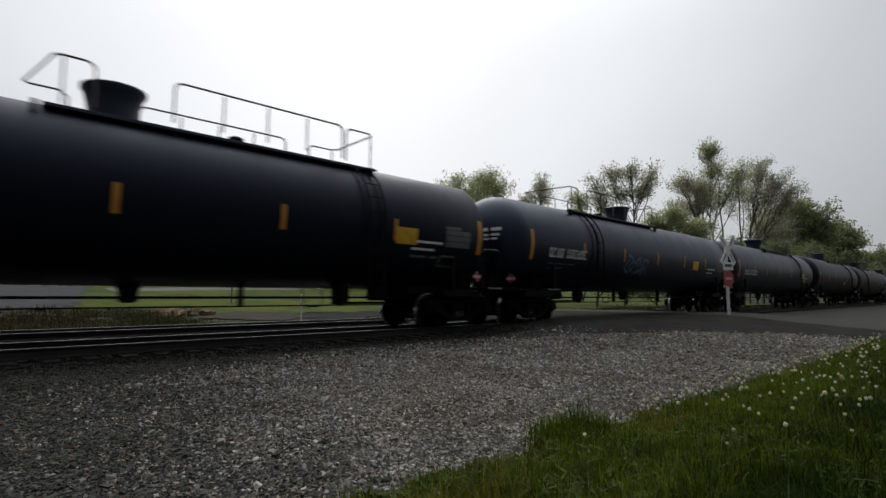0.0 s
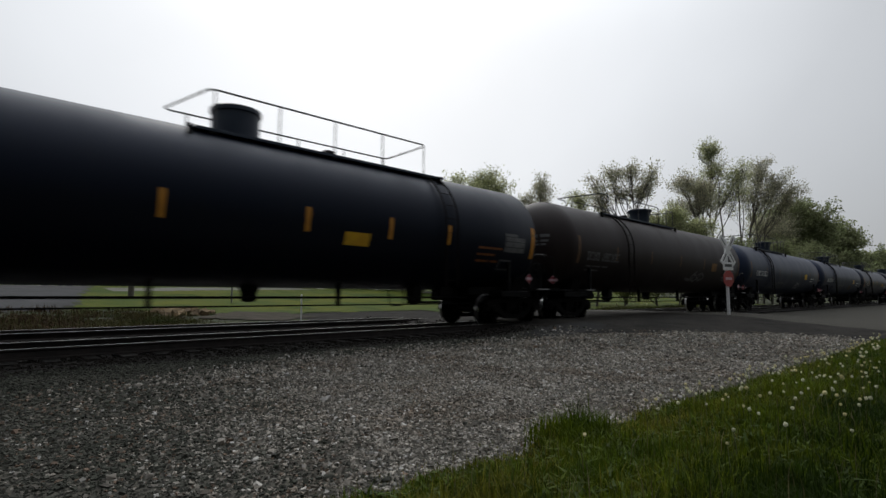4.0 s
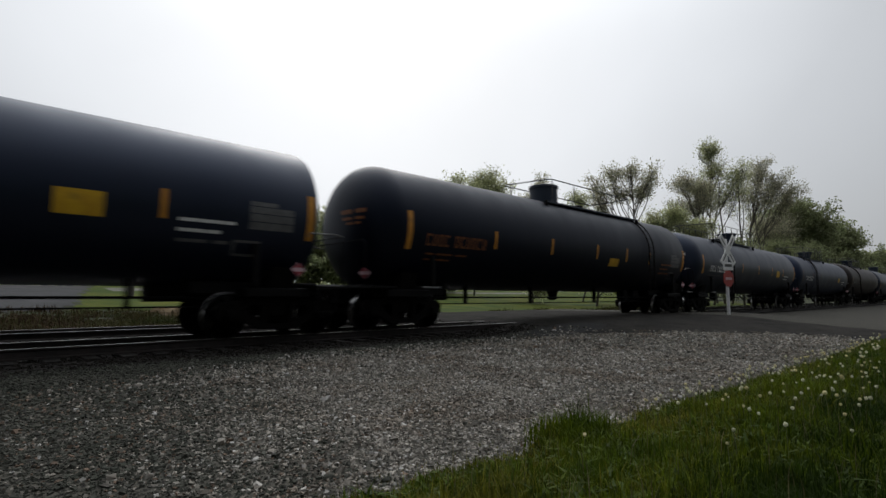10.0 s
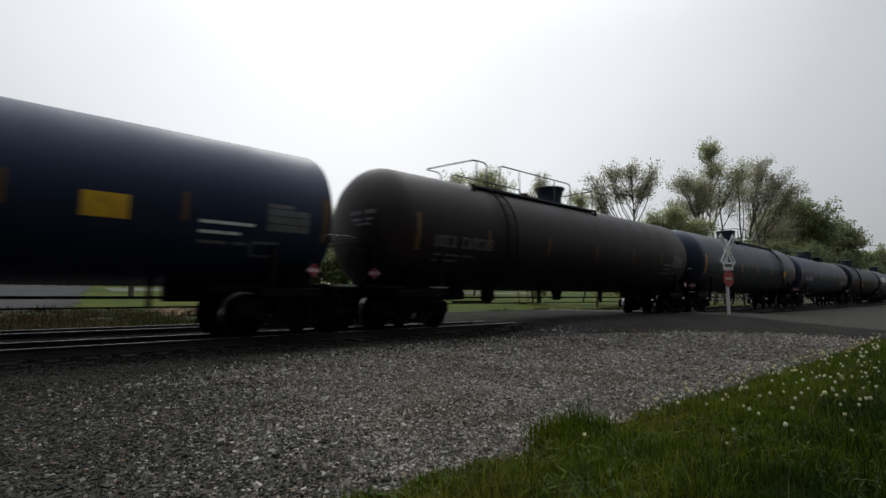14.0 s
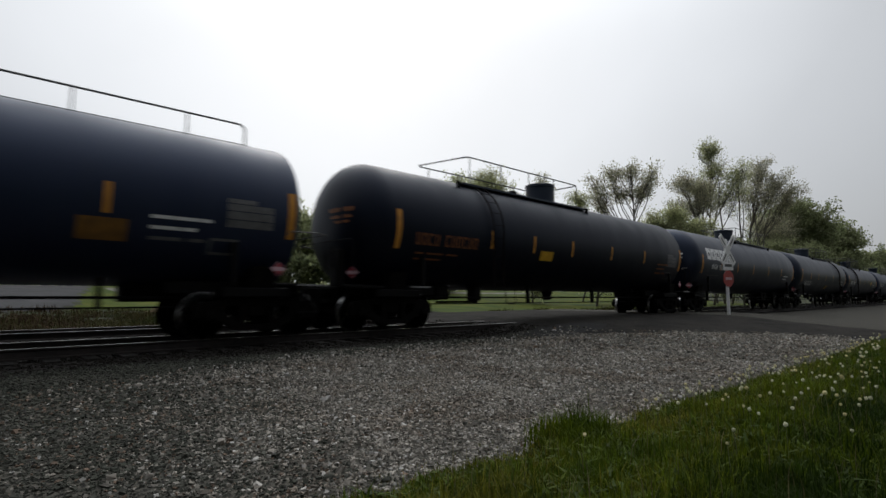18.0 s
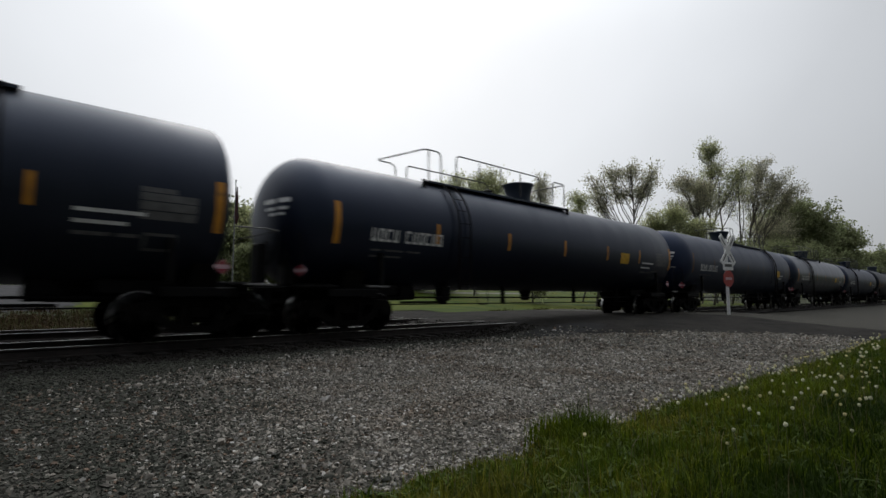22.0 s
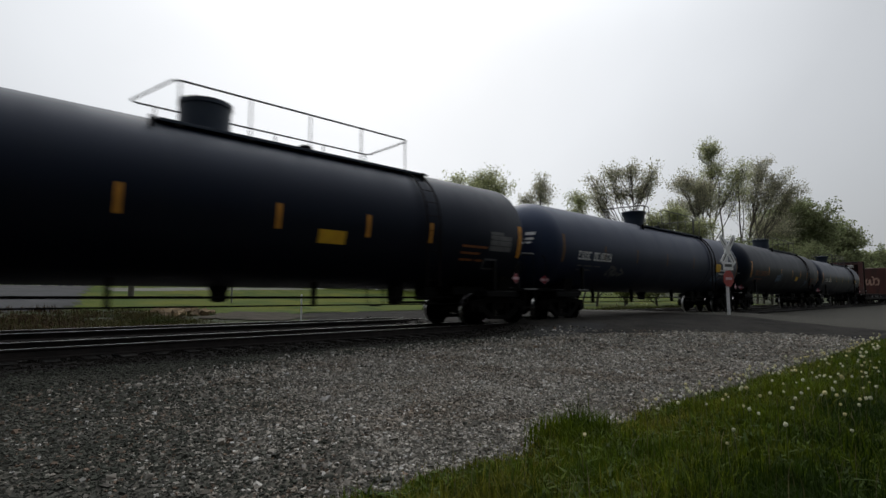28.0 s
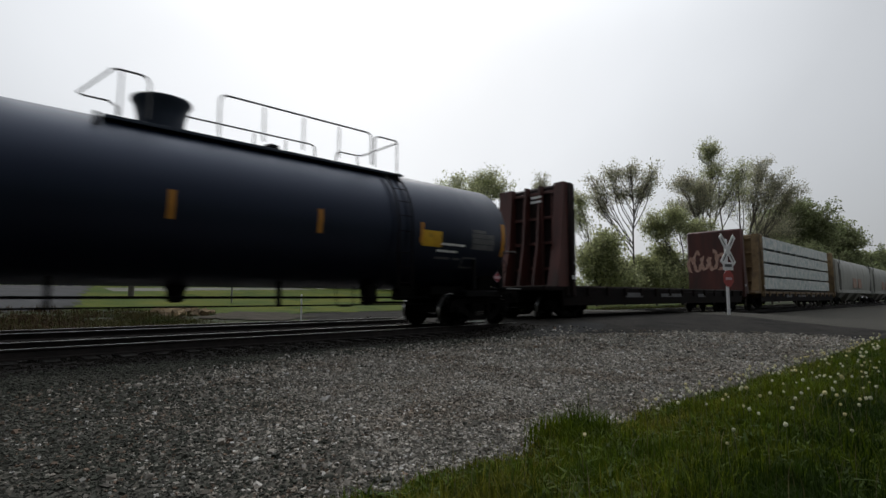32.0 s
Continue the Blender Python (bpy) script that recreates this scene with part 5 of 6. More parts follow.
def blades(rng, xs, ys, lengths, widths, lean, tilt=0.35):
    n = len(xs)
    zs = np.array([ground_z(x, y) + 0.015 for x, y in zip(xs, ys)])
    a = rng.uniform(0, 6.283, n)
    dx, dy = np.cos(a), np.sin(a)
    l, w = lengths, widths
    bend = rng.uniform(0.1, 1.0, n) * lean
    p0 = np.stack([xs, ys, zs], 1)
    side = np.stack([-dy, dx, np.zeros(n)], 1) * w[:, None] * 0.5
    out = np.stack([dx, dy, np.zeros(n)], 1)
    up = np.array([0, 0, 1.0])
    p1 = p0 + up * (l * 0.55)[:, None] + out * (l * bend * 0.25)[:, None]
    p2 = p0 + up * (l * (0.98 - 0.35 * bend))[:, None] + out * (l * bend * 0.85)[:, None]
    v = np.stack([p0 - side, p0 + side, p1 + side * 0.8, p1 - side * 0.8, p2], 1).reshape(-1, 3)
    o = 5 * np.arange(n)[:, None]
    f = np.concatenate([o + np.array([[0, 1, 2]]), o + np.array([[0, 2, 3]]), o + np.array([[3, 2, 4]])], 1).reshape(-1, 3)
    return v, f


def build_grass():
    rng = np.random.default_rng(7)
    X, Y, L, Wd, K = [], [], [], [], []
    for x0, x1, dens, w in ((-3.5, 0.4, 900, 0.011), (0.4, 3.5, 7000, 0.0045), (3.5, 7.0, 4200, 0.006), (7.0, 12.0, 2000, 0.009), (12.0, 17.0, 1000, 0.015)):
        n = int((x1 - x0) * 4.4 * dens)
        xs, ys = rng.uniform(x0, x1, n), rng.uniform(-13.0, -8.35, n)
        for x, y, r in zip(xs, ys, rng.uniform(0, 1, n)):
            if x > road_edge(y) - 0.25 * r:
                continue
            if y < -11.18 + 0.09 * x - 0.45 and r > 0.35:
                continue
            edge = verge_edge(x)
            if y > edge and r > 0.05:
                continue
            patchy = 0.5 + 0.5 * noise.noise(Vector((x * 0.9, y * 0.9, 3)))
            tuft = math.exp(-((x - 3.7) ** 2 + (y + 8.78) ** 2) / 0.08)
            near_edge = smoothstep(0, 0.8, edge - y)
            X.append(x); Y.append(y)
            dry = 0.72 - 0.62 * (edge - y) - 0.06 * max(0.0, x - 6) + 0.9 * noise.noise(Vector((x * 0.8, y * 1.6, 31))) + 0.5 * noise.noise(Vector((x * 3, y * 3, 5))) - 0.8 * tuft
            # blades towards the camera get the darkened colour; noise adds random clumps
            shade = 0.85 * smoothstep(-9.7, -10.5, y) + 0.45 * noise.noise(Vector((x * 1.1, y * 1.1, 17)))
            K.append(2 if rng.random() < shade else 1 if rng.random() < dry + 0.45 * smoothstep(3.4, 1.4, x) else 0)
            clump = 0.5 + 0.5 * noise.noise(Vector((x * 4, y * 4, 9)))
            L.append((0.030 + 0.08 * patchy + 0.11 * clump * clump + 0.03 * near_edge + 0.20 * tuft) * (0.68 + 0.32 * near_edge + 0.4 * tuft) * (0.5 + 0.9 * r + (0.5 if r > 0.97 else 0)))
            Wd.append(w * (0.7 + 0.6 * r))
    for cx, cy, n, tall in ((3.65, -8.76, 1100, 0.22), (3.2, -9.1, 300, 0.2), (5.2, -9.1, 300, 0.16), (7.0, -9.4, 400, 0.2), (9.5, -9.6, 400, 0.2), (2.3, -9.2, 300, 0.17)):
        X += list(cx + rng.normal(0, 0.17, n)); Y += list(cy + rng.normal(0, 0.12, n)); L += list(tall * rng.uniform(0.4, 1.2, n)); Wd += list(rng.uniform(0.006, 0.012, n)); K += [0] * n
    v, f = blades(rng, np.array(X), np.array(Y), np.array(L), np.array(Wd), 0.9)
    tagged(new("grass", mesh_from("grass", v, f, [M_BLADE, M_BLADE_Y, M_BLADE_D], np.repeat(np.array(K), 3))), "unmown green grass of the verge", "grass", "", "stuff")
    n = 900
    xs = rng.uniform(1.0, 16, n)
    ys = rng.uniform(-11.0, -8.6, n)
    keep = (ys > -11.1 + 0.1 * xs) & np.array([y < verge_edge(x) - 0.1 and x < road_edge(y) - 0.2 for x, y in zip(xs, ys)])
    xs, ys = xs[keep], ys[keep]
    v, f = blades(rng, xs, ys, rng.uniform(0.16, 0.34, len(xs)), rng.uniform(0.003, 0.006, len(xs)), 0.5)
    tagged(new("dry_stalks", mesh_from("dry_stalks", v, f, [M_STRAW])), "thin straw-coloured stalks standing in the grass", "grass", "", "stuff")
    # broad leaves low in the grass
    n = 16000
    xs = 0.6 + 15 * rng.uniform(0, 1, n) ** 1.6
    ys = rng.uniform(-11.2, -8.62, n)
    keep = (ys > -11.3 + 0.09 * xs) & np.array([noise.noise(Vector((x * 1.8, y * 1.8, 21))) > -0.05 and y < verge_edge(x) - 0.1 and x < road_edge(y) - 0.2 for x, y in zip(xs, ys)])
    xs, ys = xs[keep], ys[keep]
    v, f = blades(rng, xs, ys, rng.uniform(0.07, 0.17, len(xs)), rng.uniform(0.016, 0.034, len(xs)), 1.5)
    tagged(new("broad_leaves", mesh_from("broad_leaves", v, f, [M_BROADLEAF])), "broad green weed leaves among the grass", "weeds", "", "stuff")
    # weeds on the bank behind the tracks
    X, Y, L, K = [], [], [], []
    for k in range(420):
        cy = rng.uniform(8.0, 20.5)
        cx = -1.0 + (0.36 * (cy + 11.2) + 1.0) * rng.uniform(0, 1) ** 1.2
        lump = (0.5 + 0.5 * noise.noise(Vector((cx * 0.5, cy * 0.35, 12)))) * smoothstep(0.36, 0.26, cx / (cy + 11.2))
        m = int(rng.integers(25, 80) * (0.25 + 0.75 * smoothstep(0.36, 0.24, cx / (cy + 11.2))))
        h = 0.05 + 1.15 * lump ** 3 * rng.uniform(0.4, 1.2)
        X += list(cx + rng.normal(0, 0.30, m)); Y += list(cy + rng.normal(0, 0.30, m)); L += list(h * rng.uniform(0.5, 1.4, m))
        K += [int(rng.uniform() < 0.55 * smoothstep(0.20, 0.08, cx / (cy + 11.2)) + 0.08)] * m
    for k in range(70):
        cx, cy = rng.uniform(24.5, 60), rng.uniform(8.5, 12.5)
        m = int(rng.integers(30, 80))
        X += list(cx + rng.normal(0, 0.5, m)); Y += list(cy + rng.normal(0, 0.3, m)); L += list(rng.uniform(0.06, 0.35) * rng.uniform(0.6, 1.4, m)); K += [0] * m
    n = len(X)
    v, f = blades(rng, np.array(X), np.array(Y), np.array(L), np.full(n, 0.035), 1.0)
    tagged(new("weeds", mesh_from("weeds", v, f, [M_WEED, M_DRY_WEED], np.repeat(np.array(K), 3))), "low green and brown weeds along the bank behind the tracks", "weeds", "", "stuff")


def clock_shape():
    s = Shape()
    r = 0.025
    vs = [tuple(Vector(v) * r * 0.9) for v in ICO_V]
    fs = []
    for f in ICO_F:
        c = (Vector(ICO_V[f[0]]) + Vector(ICO_V[f[1]]) + Vector(ICO_V[f[2]])).normalized() * r * 1.12
        vs.append(tuple(c))
        k = len(vs) - 1
        fs += [(int(f[0]), int(f[1]), k), (int(f[1]), int(f[2]), k), (int(f[2]), int(f[0]), k)]
    s.add(vs, fs)
    return s


def build_flowers():
    rnd = random.Random(11)
    first, count, tries = None, 0, 0
    while count < 215 and tries < 4000:
        tries += 1
        x = 3.0 + 14 * rnd.random() ** 1.25
        y = verge_edge(x) - 0.05 - 1.7 * rnd.random() ** 1.15
        if x > road_edge(y) - 0.2 or y < -11.1 + 0.115 * x or rnd.random() > smoothstep(3.2, 6.0, x) * 0.93 + 0.07:
            continue
        h = rnd.uniform(0.16, 0.27)
        m = pose(x, y, ground_z(x, y) + 0.01, rnd.uniform(-7, 7), rnd.uniform(-7, 7), rnd.uniform(0, 360))
        big = rnd.uniform(0.36, 0.72) * (0.85 if x < 5 else 1.0 if x < 9 else 1.15)
        yellow = rnd.random() < 0.42
        ob = thing("dandelion", m, "pale yellow dandelion flower on a stem in the grass" if yellow else "white dandelion clock on a pale stem in the grass", "flower", "dandelions in the grass")
        part("stem", lambda: Shape().tube([(0, 0, 0), (0.006, 0.002, 0.11), (0, 0, 0.22)], 0.0022, 5), M_STEM, ob, "", Matrix.Diagonal((1, 1, h / 0.22, 1)), key="stem")
        part("flower_head" if yellow else "seed_head", clock_shape, M_FLOWER if yellow else M_CLOCK, ob, "", Matrix.Translation((0, 0, h)) @ Matrix.Scale(big, 4), key="clock", smooth=0)
        count += 1


build_gravel()
build_grass()
build_flowers()


# ---- trees ----
def grow(rnd, height, spread, fork, lean=0.0, levels=4, first=0.25, upright=0.6):
    """Trunk and limbs as (points, radii); also the tips where the leaves sit."""
    limbs, tips = [], []

    def branch(p, d, length, radius, level):
        pts, rad = [p], [radius]
        n = 5 if level == 0 else 4
        for i in range(n):
            d = (d + Vector((rnd.gauss(0, 0.10), rnd.gauss(0, 0.10), rnd.gauss(0, 0.05) + (0.06 * upright if level else 0)))).normalized()
            p = p + d * (length / n)
            pts.append(p); rad.append(radius * (1 - 0.62 * (i + 1) / n))
            if level >= max(1, levels - 1) and i >= 1:
                tips.append((p, level))
        limbs.append((pts, rad))
        if level >= levels:
            return
        kids = fork if level == 0 else max(2, fork - 2 - level // 2)
        for k in range(kids):
            t = first + (1 - first) * (k + rnd.random()) / kids if level == 0 else 0.35 + 0.65 * (k + rnd.random()) / kids
            i = min(len(pts) - 2, int(t * n))
            q = pts[i].lerp(pts[i + 1], t * n - i)
            a = rnd.uniform(0, 6.283)
            sideways = Vector((math.cos(a), math.sin(a), 0))
            nd = (d * upright + sideways * (0.75 * spread) + Vector((0, 0, 0.35))).normalized()
            branch(q, nd, length * rnd.uniform(0.42, 0.62) * (1.15 - 0.35 * t if level == 0 else 1), rad[i] * 0.6, level + 1)

    branch(Vector((0, 0, -0.2)), Vector((lean, 0, 1)).normalized(), height * 0.72, height * 0.017 + 0.03, 0)
    return limbs, tips


def leaves(rng, tips, per, size, scatter, squash=0.8):
    c = np.repeat(np.array([tuple(t) for t in tips]), per, 0)
    n = len(c)
    c = c + rng.normal(0, scatter, (n, 3)) * np.array([1, 1, squash])
    u = rng.normal(0, 1, (n, 3)); u /= np.linalg.norm(u, axis=1)[:, None]
    w = np.cross(u, rng.normal(0, 1, (n, 3))); w /= np.linalg.norm(w, axis=1)[:, None]
    s = size * rng.uniform(0.5, 1.4, n)[:, None]
    v = np.stack([c - u * s, c + w * s * 0.55, c + u * s, c - w * s * 0.55], 1).reshape(-1, 3)
    f = (np.arange(4)[None] + 4 * np.arange(n)[:, None])
    return v, f


def tree(name, x, y, top, spread, leaf, label, seed, fork=7, levels=3, per=9, size=0.22, scatter=0.45, first=0.3, upright=0.6, fixed=None):
    rnd, rng = random.Random(seed), np.random.default_rng(seed)
    z = ground_z(x, y)
    limbs, tips = grow(rnd, 10.0, spread, fork, rnd.uniform(-0.06, 0.06), levels, first, upright)
    reach = max(p.z for p, _ in tips) + scatter * 0.5
    k = (top - z) / reach
    t = thing(name, pose(x, y, z, 0, 0, rnd.uniform(0, 360)), label, "tree" if name == "tree" else "shrub", "trees behind the tracks")
    s = Shape()
    for i, (pts, rad) in enumerate(limbs):
        s.tube([p * k for p in pts], 0, 7 if i == 0 else 4, radii=[max(0.026, r * k) for r in rad], cap=False)
    part("trunk", s, M_BARK, t, smooth=60)
    v, f = leaves(rng, [p * k for p, _ in tips], per, size, scatter * k)
    crown = new("crown", mesh_from("crown", v, f, [leaf]))
    crown.parent = t
    return t


def lobed_tree(x, y, lobes, leaf, label, seed, twigs=26, per=5, size=0.12, fork=0.42, stems=1, scatter=0.30):
    """A tree whose limbs rise into several leafy lobes: (sideways, height, radius, half height) of each."""
    rnd, rng = random.Random(seed), np.random.default_rng(seed)
    z0 = ground_z(x, y)
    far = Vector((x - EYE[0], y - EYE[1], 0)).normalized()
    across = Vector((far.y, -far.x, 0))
    t = thing("tree", pose(x, y, z0), label, "tree", "trees behind the tracks")
    s, tips = Shape(), []
    top = max(l[1] for l in lobes) - z0
    thick = 0.0072 * top + 0.02

    def bough(a, b, r0, r1, sag, n=5, sides=5):
        side = Vector((rnd.gauss(0, 1), rnd.gauss(0, 1), 0)) * sag
        pts = []
        for i in range(n + 1):
            q = i / n
            p = a.lerp(b, q) + side * math.sin(math.pi * q) + Vector((rnd.gauss(0, 1), rnd.gauss(0, 1), rnd.gauss(0, 0.4))) * (0.12 * sag if 0 < i < n else 0)
            p.z -= abs(sag) * 0.6 * math.sin(math.pi * q)
            pts.append(p)
        s.tube(pts, 0, sides, radii=[r0 + (r1 - r0) * i / n for i in range(n + 1)], cap=False)
        return pts

    trunks = []
    for k in range(stems):
        head = sorted(lobes, key=lambda l: -l[1])[k % len(lobes)]
        foot = across * (0.9 * (k - (stems - 1) / 2)) + far * rnd.uniform(-0.4, 0.4) + Vector((0, 0, -0.2))
        trunks.append(bough(foot, across * head[0] * 0.9 + Vector((0, 0, head[1] - z0)), thick, 0.05, 0.05 * top, 9, 7))
    for dx, hz, r, rz in lobes:
        c = across * dx + far * rnd.uniform(-0.5, 0.5) * r + Vector((0, 0, hz - z0))
        for k in range(3):
            goal = c + Vector((rnd.uniform(-0.5, 0.5) * r, rnd.uniform(-0.5, 0.5) * r, rnd.uniform(0.0, 0.6) * rz))
            trunk = min(trunks, key=lambda q: (q[6] - goal).length)
            low = min(0.85, max(fork, (goal.z - 1.4 * abs((goal - trunk[7]).xy.length) - rz) / top)) * rnd.uniform(0.85, 1.1)
            i = min(8, int(low * 9))
            start = trunk[i].lerp(trunk[i + 1], low * 9 - i)
            limb = bough(start, goal, thick * 0.45, 0.025, 0.5 * rnd.uniform(0.3, 1.0), 6, 5)
            for m in range(twigs // 3):
                u = Vector((rnd.gauss(0, 1), rnd.gauss(0, 1), rnd.gauss(0, 1))).normalized() * rnd.uniform(0.3, 1.12)
                end = c + Vector((u.x * r, u.y * r, u.z * rz))
                origin = limb[rnd.choice((2, 3, 4, 5, 6))]
                twig = bough(origin, end, 0.020, 0.009, 0.14 * r, 3, 4)
                tips.append(twig[3]); tips.append(twig[2])
                for q in range(3):
                    d = Vector((rnd.gauss(0, 1), rnd.gauss(0, 1), rnd.gauss(0.5, 0.8))).normalized() * rnd.uniform(0.25, 0.45) * r
                    b = bough(twig[rnd.choice((1, 2))], twig[2] + d, 0.011, 0.006, 0.05 * r, 2, 3)
                    tips.append(b[2])
    part("trunk", s, M_BARK, t, smooth=60)
    v, f = leaves(rng, tips, per, size, scatter)
    crown = new("crown", mesh_from("crown", v, f, [leaf]))
    crown.parent = t
    return t


def build_trees():
    sparse = "thinly leafed spring tree with visible grey branches"
    dense = "rounded tree in full green leaf"
    bush = "dense green shrub beneath the trees"
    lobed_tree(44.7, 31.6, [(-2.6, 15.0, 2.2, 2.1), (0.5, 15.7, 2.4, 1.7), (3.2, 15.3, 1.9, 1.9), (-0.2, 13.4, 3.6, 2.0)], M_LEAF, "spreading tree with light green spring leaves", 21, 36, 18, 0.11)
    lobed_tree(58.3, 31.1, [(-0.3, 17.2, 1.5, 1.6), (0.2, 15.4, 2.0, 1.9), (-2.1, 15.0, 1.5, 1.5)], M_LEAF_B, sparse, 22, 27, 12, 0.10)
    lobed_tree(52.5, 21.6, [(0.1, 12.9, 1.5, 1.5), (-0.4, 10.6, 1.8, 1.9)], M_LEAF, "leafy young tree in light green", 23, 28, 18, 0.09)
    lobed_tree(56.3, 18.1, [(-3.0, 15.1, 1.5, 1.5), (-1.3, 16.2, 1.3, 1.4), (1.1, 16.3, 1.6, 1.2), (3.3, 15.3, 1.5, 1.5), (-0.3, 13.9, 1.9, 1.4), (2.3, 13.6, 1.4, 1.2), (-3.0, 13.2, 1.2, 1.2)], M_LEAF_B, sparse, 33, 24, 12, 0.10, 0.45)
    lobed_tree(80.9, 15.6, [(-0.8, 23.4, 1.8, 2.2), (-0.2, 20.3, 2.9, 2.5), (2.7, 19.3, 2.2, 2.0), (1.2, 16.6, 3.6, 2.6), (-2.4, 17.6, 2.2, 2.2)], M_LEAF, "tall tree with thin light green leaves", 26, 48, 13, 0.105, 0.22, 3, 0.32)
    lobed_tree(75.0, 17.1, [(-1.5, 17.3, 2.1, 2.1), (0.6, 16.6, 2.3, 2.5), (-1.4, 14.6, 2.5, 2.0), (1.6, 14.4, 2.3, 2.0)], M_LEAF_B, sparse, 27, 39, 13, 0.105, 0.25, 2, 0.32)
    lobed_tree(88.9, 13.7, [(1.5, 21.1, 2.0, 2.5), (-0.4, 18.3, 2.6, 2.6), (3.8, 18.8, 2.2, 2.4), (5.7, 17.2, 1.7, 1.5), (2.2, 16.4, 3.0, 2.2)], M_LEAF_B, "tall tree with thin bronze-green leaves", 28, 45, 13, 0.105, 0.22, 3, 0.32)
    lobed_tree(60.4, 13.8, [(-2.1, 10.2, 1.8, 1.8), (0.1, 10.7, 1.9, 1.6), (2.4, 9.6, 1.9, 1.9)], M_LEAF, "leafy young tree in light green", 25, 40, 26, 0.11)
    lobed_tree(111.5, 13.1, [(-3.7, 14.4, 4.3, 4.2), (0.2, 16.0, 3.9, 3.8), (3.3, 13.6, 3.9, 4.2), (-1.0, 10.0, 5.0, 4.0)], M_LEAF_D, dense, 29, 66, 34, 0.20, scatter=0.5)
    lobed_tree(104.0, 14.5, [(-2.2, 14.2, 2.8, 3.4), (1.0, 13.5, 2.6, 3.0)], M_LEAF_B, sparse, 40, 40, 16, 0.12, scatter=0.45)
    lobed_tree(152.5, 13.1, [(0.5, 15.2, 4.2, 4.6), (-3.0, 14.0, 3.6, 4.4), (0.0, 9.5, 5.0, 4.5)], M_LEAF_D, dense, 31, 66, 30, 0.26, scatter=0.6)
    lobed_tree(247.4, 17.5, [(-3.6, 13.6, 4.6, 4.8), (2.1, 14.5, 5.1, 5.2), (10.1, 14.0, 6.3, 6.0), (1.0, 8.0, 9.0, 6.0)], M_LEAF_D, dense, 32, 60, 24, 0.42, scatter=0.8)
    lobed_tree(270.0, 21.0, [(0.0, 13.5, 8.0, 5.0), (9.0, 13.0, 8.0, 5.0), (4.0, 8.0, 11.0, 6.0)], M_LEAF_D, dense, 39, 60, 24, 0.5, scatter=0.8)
    for i, (x, y, top, sp, leaf) in enumerate(((46.8, 16.4, 8.0, 0.9, M_LEAF), (52.0, 16.0, 5.2, 1.1, M_LEAF), (57.5, 15.0, 6.0, 1.2, M_LEAF), (63.0, 14.0, 7.8, 1.2, M_LEAF), (70.5, 13.5, 8.4, 1.2, M_LEAF_D),
                                               (79.0, 12.5, 9.0, 1.2, M_LEAF_D), (90.0, 12.0, 9.5, 1.2, M_LEAF_D), (101.0, 11.5, 10.0, 1.2, M_LEAF_D), (43.0, 21.5, 6.5, 1.2, M_LEAF), (40.0, 33.0, 9.0, 1.2, M_LEAF_D))):
        tree("shrub", x, y, top, sp, leaf, bush, 50 + i, 9, 2, 60, 0.15, 0.85, first=0.05)
    for i, (x, y, top) in enumerate(((-0.9, 81.2, 11.7), (1.3, 79.8, 12.2), (3.5, 86.1, 13.8), (4.9, 73.0, 11.6), (7.4, 79.0, 12.9), (9.6, 79.0, 14.0), (10.7, 69.3, 11.8), (12.2, 65.6, 10.8), (14.7, 67.0, 10.8), (18.0, 70.1, 11.3), (20.3, 66.5, 12.3), (21.3, 58.8, 12.5), (24.9, 60.1, 13.4), (28.5, 60.6, 14.3), (29.9, 55.3, 13.6), (33.9, 55.0, 13.5), (39.5, 55.3, 13.5), (41.2, 49.1, 12.9), (42.6, 43.0, 13.0))):
        tree("shrub" if i % 2 else "tree", x, y, top, 1.2, M_LEAF_D if i % 2 else M_LEAF, "dense green hedgerow tree behind the lot", 70 + i, 9, 2, 55, 0.25, 0.95, first=0.03)
    for i in range(17):
        a = radians(96 - 3.1 * i)
        x, y = 66 * math.cos(a), 66 * math.sin(a) - 11
        tree("shrub", x, y, ground_z(x, y) + 3.6 + 1.3 * math.sin(2.3 * i), 1.3, M_LEAF_D, "low dense green hedge shrub behind the lot", 120 + i, 9, 2, 60, 0.20, 1.0, first=0.02)
    # far woods that close the horizon
    rng = np.random.default_rng(90)
    P = []
    for k in range(900):
        a = rng.uniform(0, 6.283)
        r = rng.uniform(240, 300)
        if abs(math.sin(a)) < 0.06:
            continue
        hgt = rng.uniform(5, 10)
        for _ in range(16):
            P.append((r * math.cos(a) + rng.normal(0, 5), r * math.sin(a) + rng.normal(0, 5), 1.5 + hgt * rng.uniform(0, 1) ** 0.7))
    v, f = leaves(rng, P, 1, 2.2, 0.5)
    tagged(new("far_woods", mesh_from("far_woods", v, f, [M_LEAF_D])), "far belt of green woods on the horizon", "woods", "", "stuff")


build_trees()


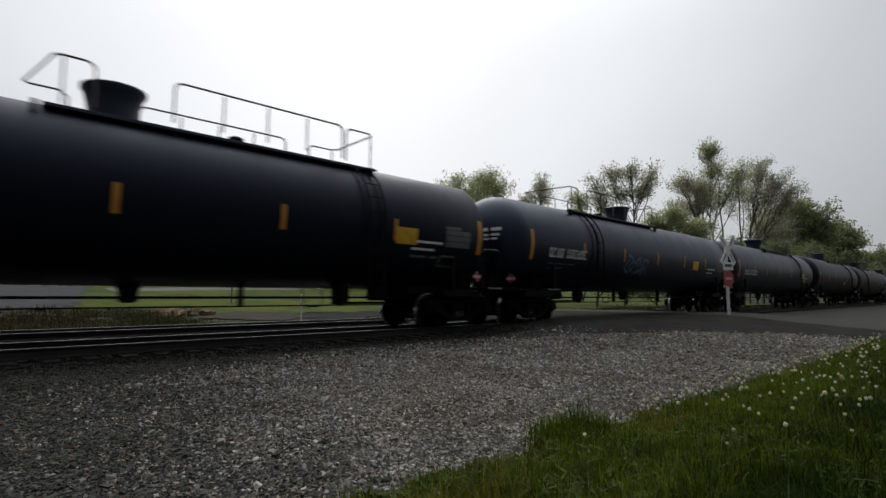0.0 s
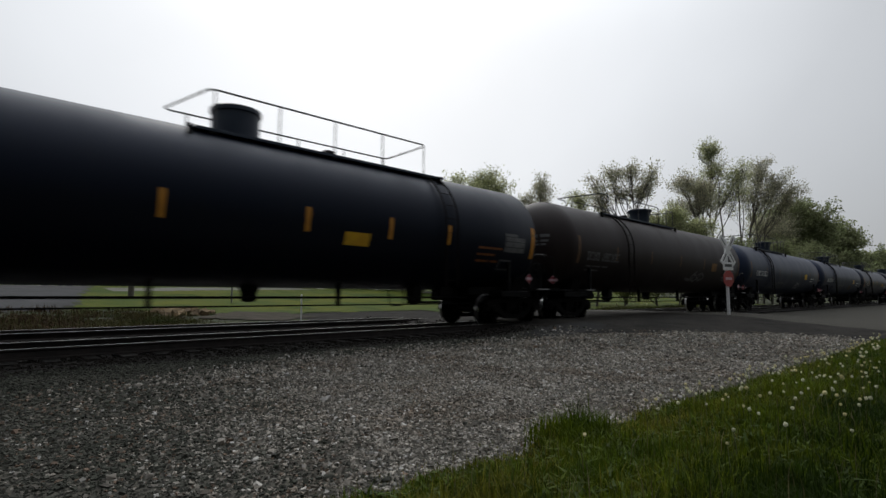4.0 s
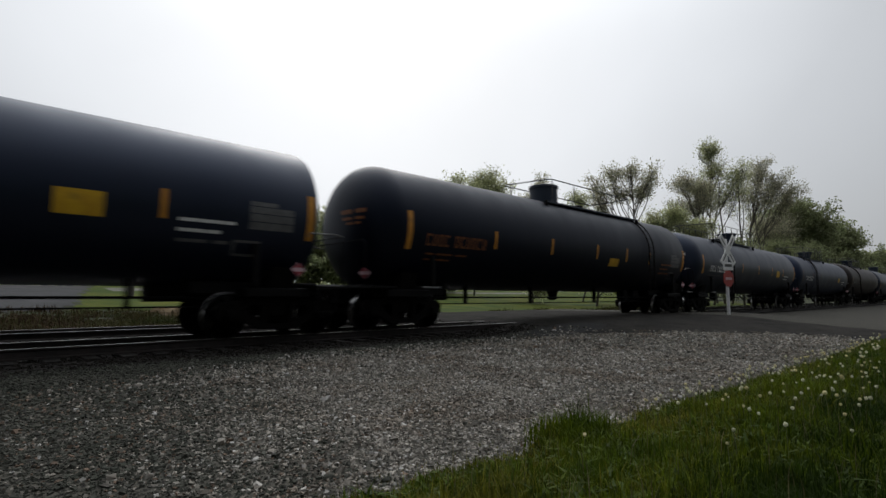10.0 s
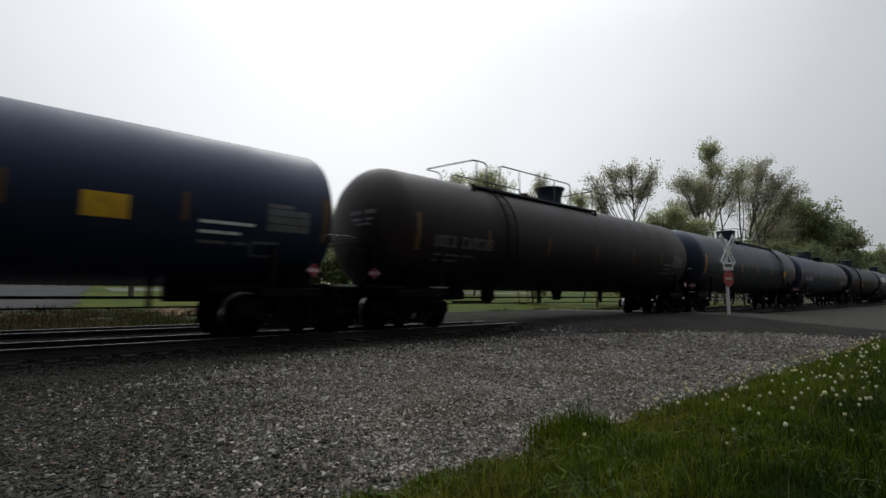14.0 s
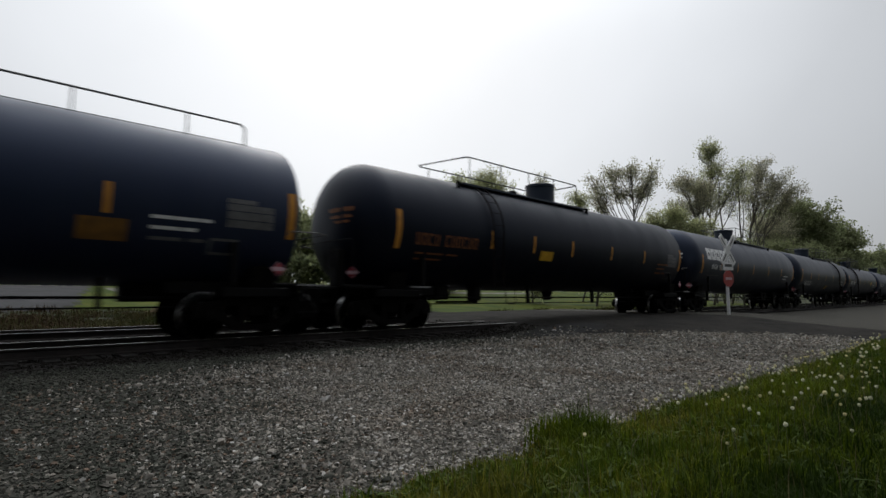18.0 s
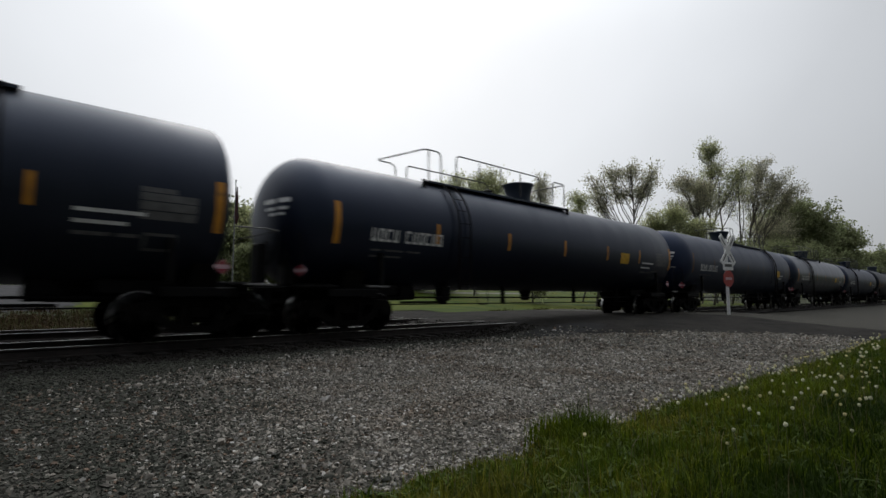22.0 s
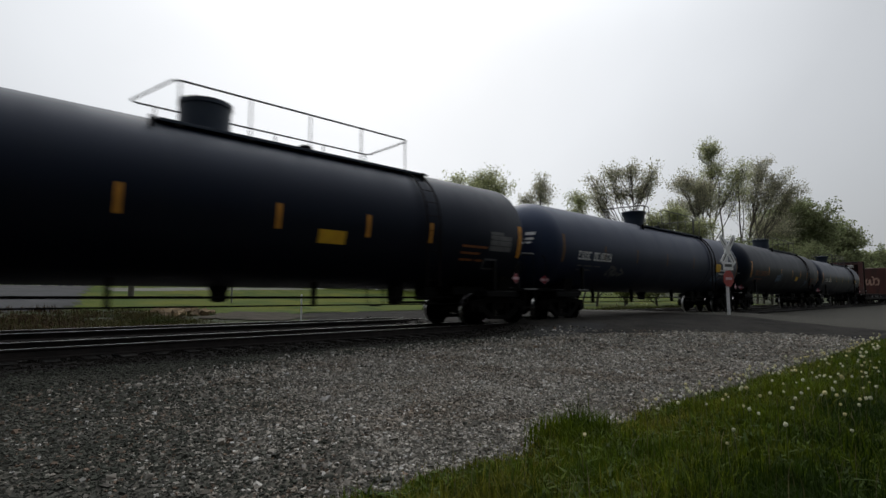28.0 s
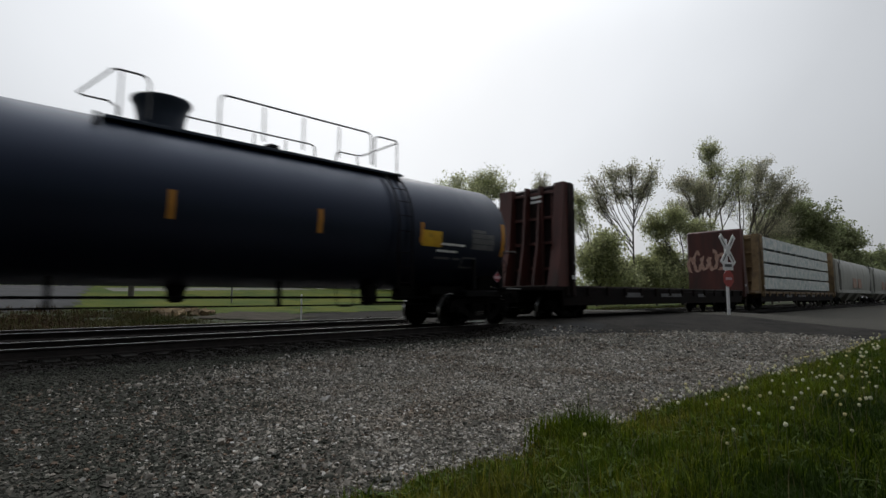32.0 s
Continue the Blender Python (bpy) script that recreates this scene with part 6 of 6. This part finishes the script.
# ---- crossing sign ----
def build_sign():
    x, y = 24.2, -3.3
    z = ground_z(x, y) + 0.005
    t = thing("crossing_sign", pose(x, y, z, 0, 0, -14), "white railway crossbuck with a red sign on a white post", "road sign")
    part("post", Shape().box((-0.05, -0.05, 0), (0.05, 0.05, 3.3), 0.01), M_POST, t, "white square post")
    for i, a in enumerate((52, -52)):
        b = part("crossbuck_blade", Shape().box((-0.78, -0.012, -0.125), (0.78, 0.012, 0.125), 0.004), M_SIGN, t, "white crossbuck blade", pose(0, -0.075 - 0.028 * i, 2.82, 0, a, 0))
        for q in (-0.44, 0.44):
            part("lettering", lambda: Shape().box((-0.20, -0.0145, -0.025), (0.20, -0.0125, 0.025)), M_SIGN_INK, b, "dark bar of lettering", pose(q, 0, 0), key="sign_bar")
    pl = part("track_plate", Shape().box((-0.36, -0.012, -0.17), (0.36, 0.012, 0.17), 0.006), M_SIGN, t, "small white plate", pose(0, -0.07, 2.10))
    part("lettering", Shape().box((-0.25, -0.0145, -0.03), (0.25, -0.0125, 0.09)), M_SIGN_INK, pl)
    n = [(0.38 * math.cos(radians(22.5 + 45 * k)), 0.38 * math.sin(radians(22.5 + 45 * k))) for k in range(8)]
    st = part("red_sign", Shape().prism(n, "y", -0.01, 0.01), M_SIGN_RED, t, "faded red octagonal sign", pose(0, -0.065, 1.56))
    part("lettering", Shape().box((-0.22, -0.0135, -0.055), (0.22, -0.0115, 0.055)), M_PLACARD, st, "pale bar of lettering")


def build_pole():
    x, y = 8.08, 28.95
    z = ground_z(x, y)
    t = thing("utility_pole", pose(x, y, z, 0, 0, 43), "weathered timber utility pole with a street lamp", "utility pole")
    part("pole", Shape().tube([(0, 0, -0.2), (0, 0, 6), (0, 0, 12.9 - z)], 0, 12, radii=[0.19, 0.16, 0.12]), M_POLE, t)
    part("top_bracket", Shape().box((-0.55, -0.05, 12.3 - z), (0.05, 0.05, 12.42 - z), 0.01), M_GALV, t)
    part("insulator", Shape().lathe([(0, 0.03), (0.05, 0.07), (0.10, 0.05), (0.15, 0.07), (0.22, 0.04)], "z", 10, (-0.5, 0, 12.42 - z)), M_PIPE, t)
    part("transformer", Shape().lathe([(0, 0.2), (0.05, 0.27), (0.75, 0.27), (0.8, 0.22)], "z", 14, (0.42, 0, 9.9 - z)), M_GALV, t, "grey transformer can")
    part("cutout", Shape().tube([(0.5, 0, 11.3 - z), (0.6, 0, 11.15 - z), (0.5, 0, 10.9 - z)], 0.05, 7), M_GALV, t)
    lamp = part("lamp_arm", Shape().tube([(0, 0, 9.2 - z), (-0.7, 0, 9.55 - z), (-1.5, 0, 9.66 - z)], 0.035, 8), M_GALV, t)
    part("lamp_head", Shape().box((-2.15, -0.14, 9.56 - z), (-1.45, 0.14, 9.74 - z), 0.06), M_GALV, lamp, "grey street lamp head")


def parked_car(x, y, turn):
    z = ground_z(x, y) + 0.03
    t = thing("parked_car", pose(x, y, z, 0, 0, turn), "silver car parked on the lot behind the tracks", "car")
    prof = [(-2.2, 0.35), (-2.25, 0.7), (-1.9, 0.92), (-1.2, 0.98), (-0.55, 1.40), (0.75, 1.42), (1.5, 1.02), (2.15, 0.9), (2.25, 0.6), (2.2, 0.35)]
    body = part("body", Shape().prism(prof, "y", -0.86, 0.86), M_CARPAINT, t)
    glass = [(-1.08, 1.0), (-0.52, 1.34), (0.72, 1.36), (1.32, 1.02)]
    for s in (-1, 1):
        part("side_window", Shape().prism(glass, "y", s * 0.865, s * 0.872), M_GLASS, body)
    part("windscreen", Shape().add([(-1.17, -0.74, 1.02), (-1.17, 0.74, 1.02), (-0.6, 0.66, 1.40), (-0.6, -0.66, 1.40)], [(0, 1, 2, 3)]), M_GLASS, body)
    for wx in (-1.4, 1.4):
        for s in (-1, 1):
            w = part("wheel", lambda: Shape().lathe([(-0.1, 0.2), (-0.1, 0.30), (-0.06, 0.33), (0.06, 0.33), (0.1, 0.30), (0.1, 0.2)], "y", 18), M_RUBBER, t, "", pose(wx, s * 0.80, 0.33), key="car_wheel")
            part("rim", lambda: Shape().lathe([(-0.105, 0.02), (-0.11, 0.19), (0.105, 0.19), (0.11, 0.02)], "y", 14), M_GALV, w, key="car_rim")


def build_flagpole():
    x, y = 13.1, 24.18
    z = ground_z(x, y)
    t = thing("flagpole", pose(x, y, z), "thin grey flagpole with a furled dark flag on the lawn", "flagpole")
    part("pole", Shape().tube([(0, 0, -0.1), (0, 0, 4.5), (0, 0, 8.4)], 0, 10, radii=[0.055, 0.045, 0.03]), M_GALV, t)
    part("finial", Shape().lathe([(8.4, 0.02), (8.44, 0.055), (8.50, 0.06), (8.56, 0.03)], "z", 10), M_GALV, t)
    s = Shape()
    rings = [(8.05, 0.05), (7.5, 0.09), (6.9, 0.15), (6.3, 0.20), (5.9, 0.22), (5.6, 0.14), (5.45, 0.05)]
    n = 12
    vs = [(0.10 + r * 0.6 * math.cos(q) + 0.03 * math.sin(3 * q + 4 * h), r * (1 + 0.25 * math.sin(4 * q + h)) * math.sin(q), h) for h, r in rings for q in [2 * math.pi * k / n for k in range(n)]]
    s.add(vs, [(i * n + k, i * n + (k + 1) % n, (i + 1) * n + (k + 1) % n, (i + 1) * n + k) for i in range(len(rings) - 1) for k in range(n)] + [tuple(range(n)), tuple((len(rings) - 1) * n + k for k in range(n))])
    part("flag", s, M_FLAG, t, "furled dark cloth flag")


build_sign()
build_flagpole()
build_pole()
parked_car(6.8, 50.6, 40)
z0 = ground_z(9.4, 7.0)
marker = thing("marker_post", pose(9.4, 7.0, z0), "thin white marker post beside the tracks", "marker post")
part("post", Shape().tube([(0, 0, -0.1), (0, 0, 1.1)], 0.03, 8), M_POST, marker)
part("cap", Shape().lathe([(1.1, 0.032), (1.13, 0.03), (1.15, 0.01)], "z", 8), M_POST, marker)


# ---- motion ----
def travelled(t):
    """Metres that the train has rolled towards -x by t seconds."""
    return 13.534 * t + 1.330 * t * t / 32 - 0.587 * t ** 3 / 1024


def motions():
    for ob, start in moving:
        y, z = ob.matrix_basis.translation[1:]
        walk(ob, [(t, pose(start - travelled(t), y, z)) for t in range(33)])
    turned = {}
    for axle, (x, y, z), key in axles:
        if key not in turned:
            walk(axle, [(i / FPS, pose(x, y, z, 0, -math.degrees(travelled(i / FPS) / WHEEL_R), 0)) for i in range(32 * FPS + 1)])
            turned[key] = axle.animation_data
        else:
            axle.rotation_mode = "QUATERNION"
            data = axle.animation_data_create()
            data.action = turned[key].action
            data.action_slot = turned[key].action_slot


motions()
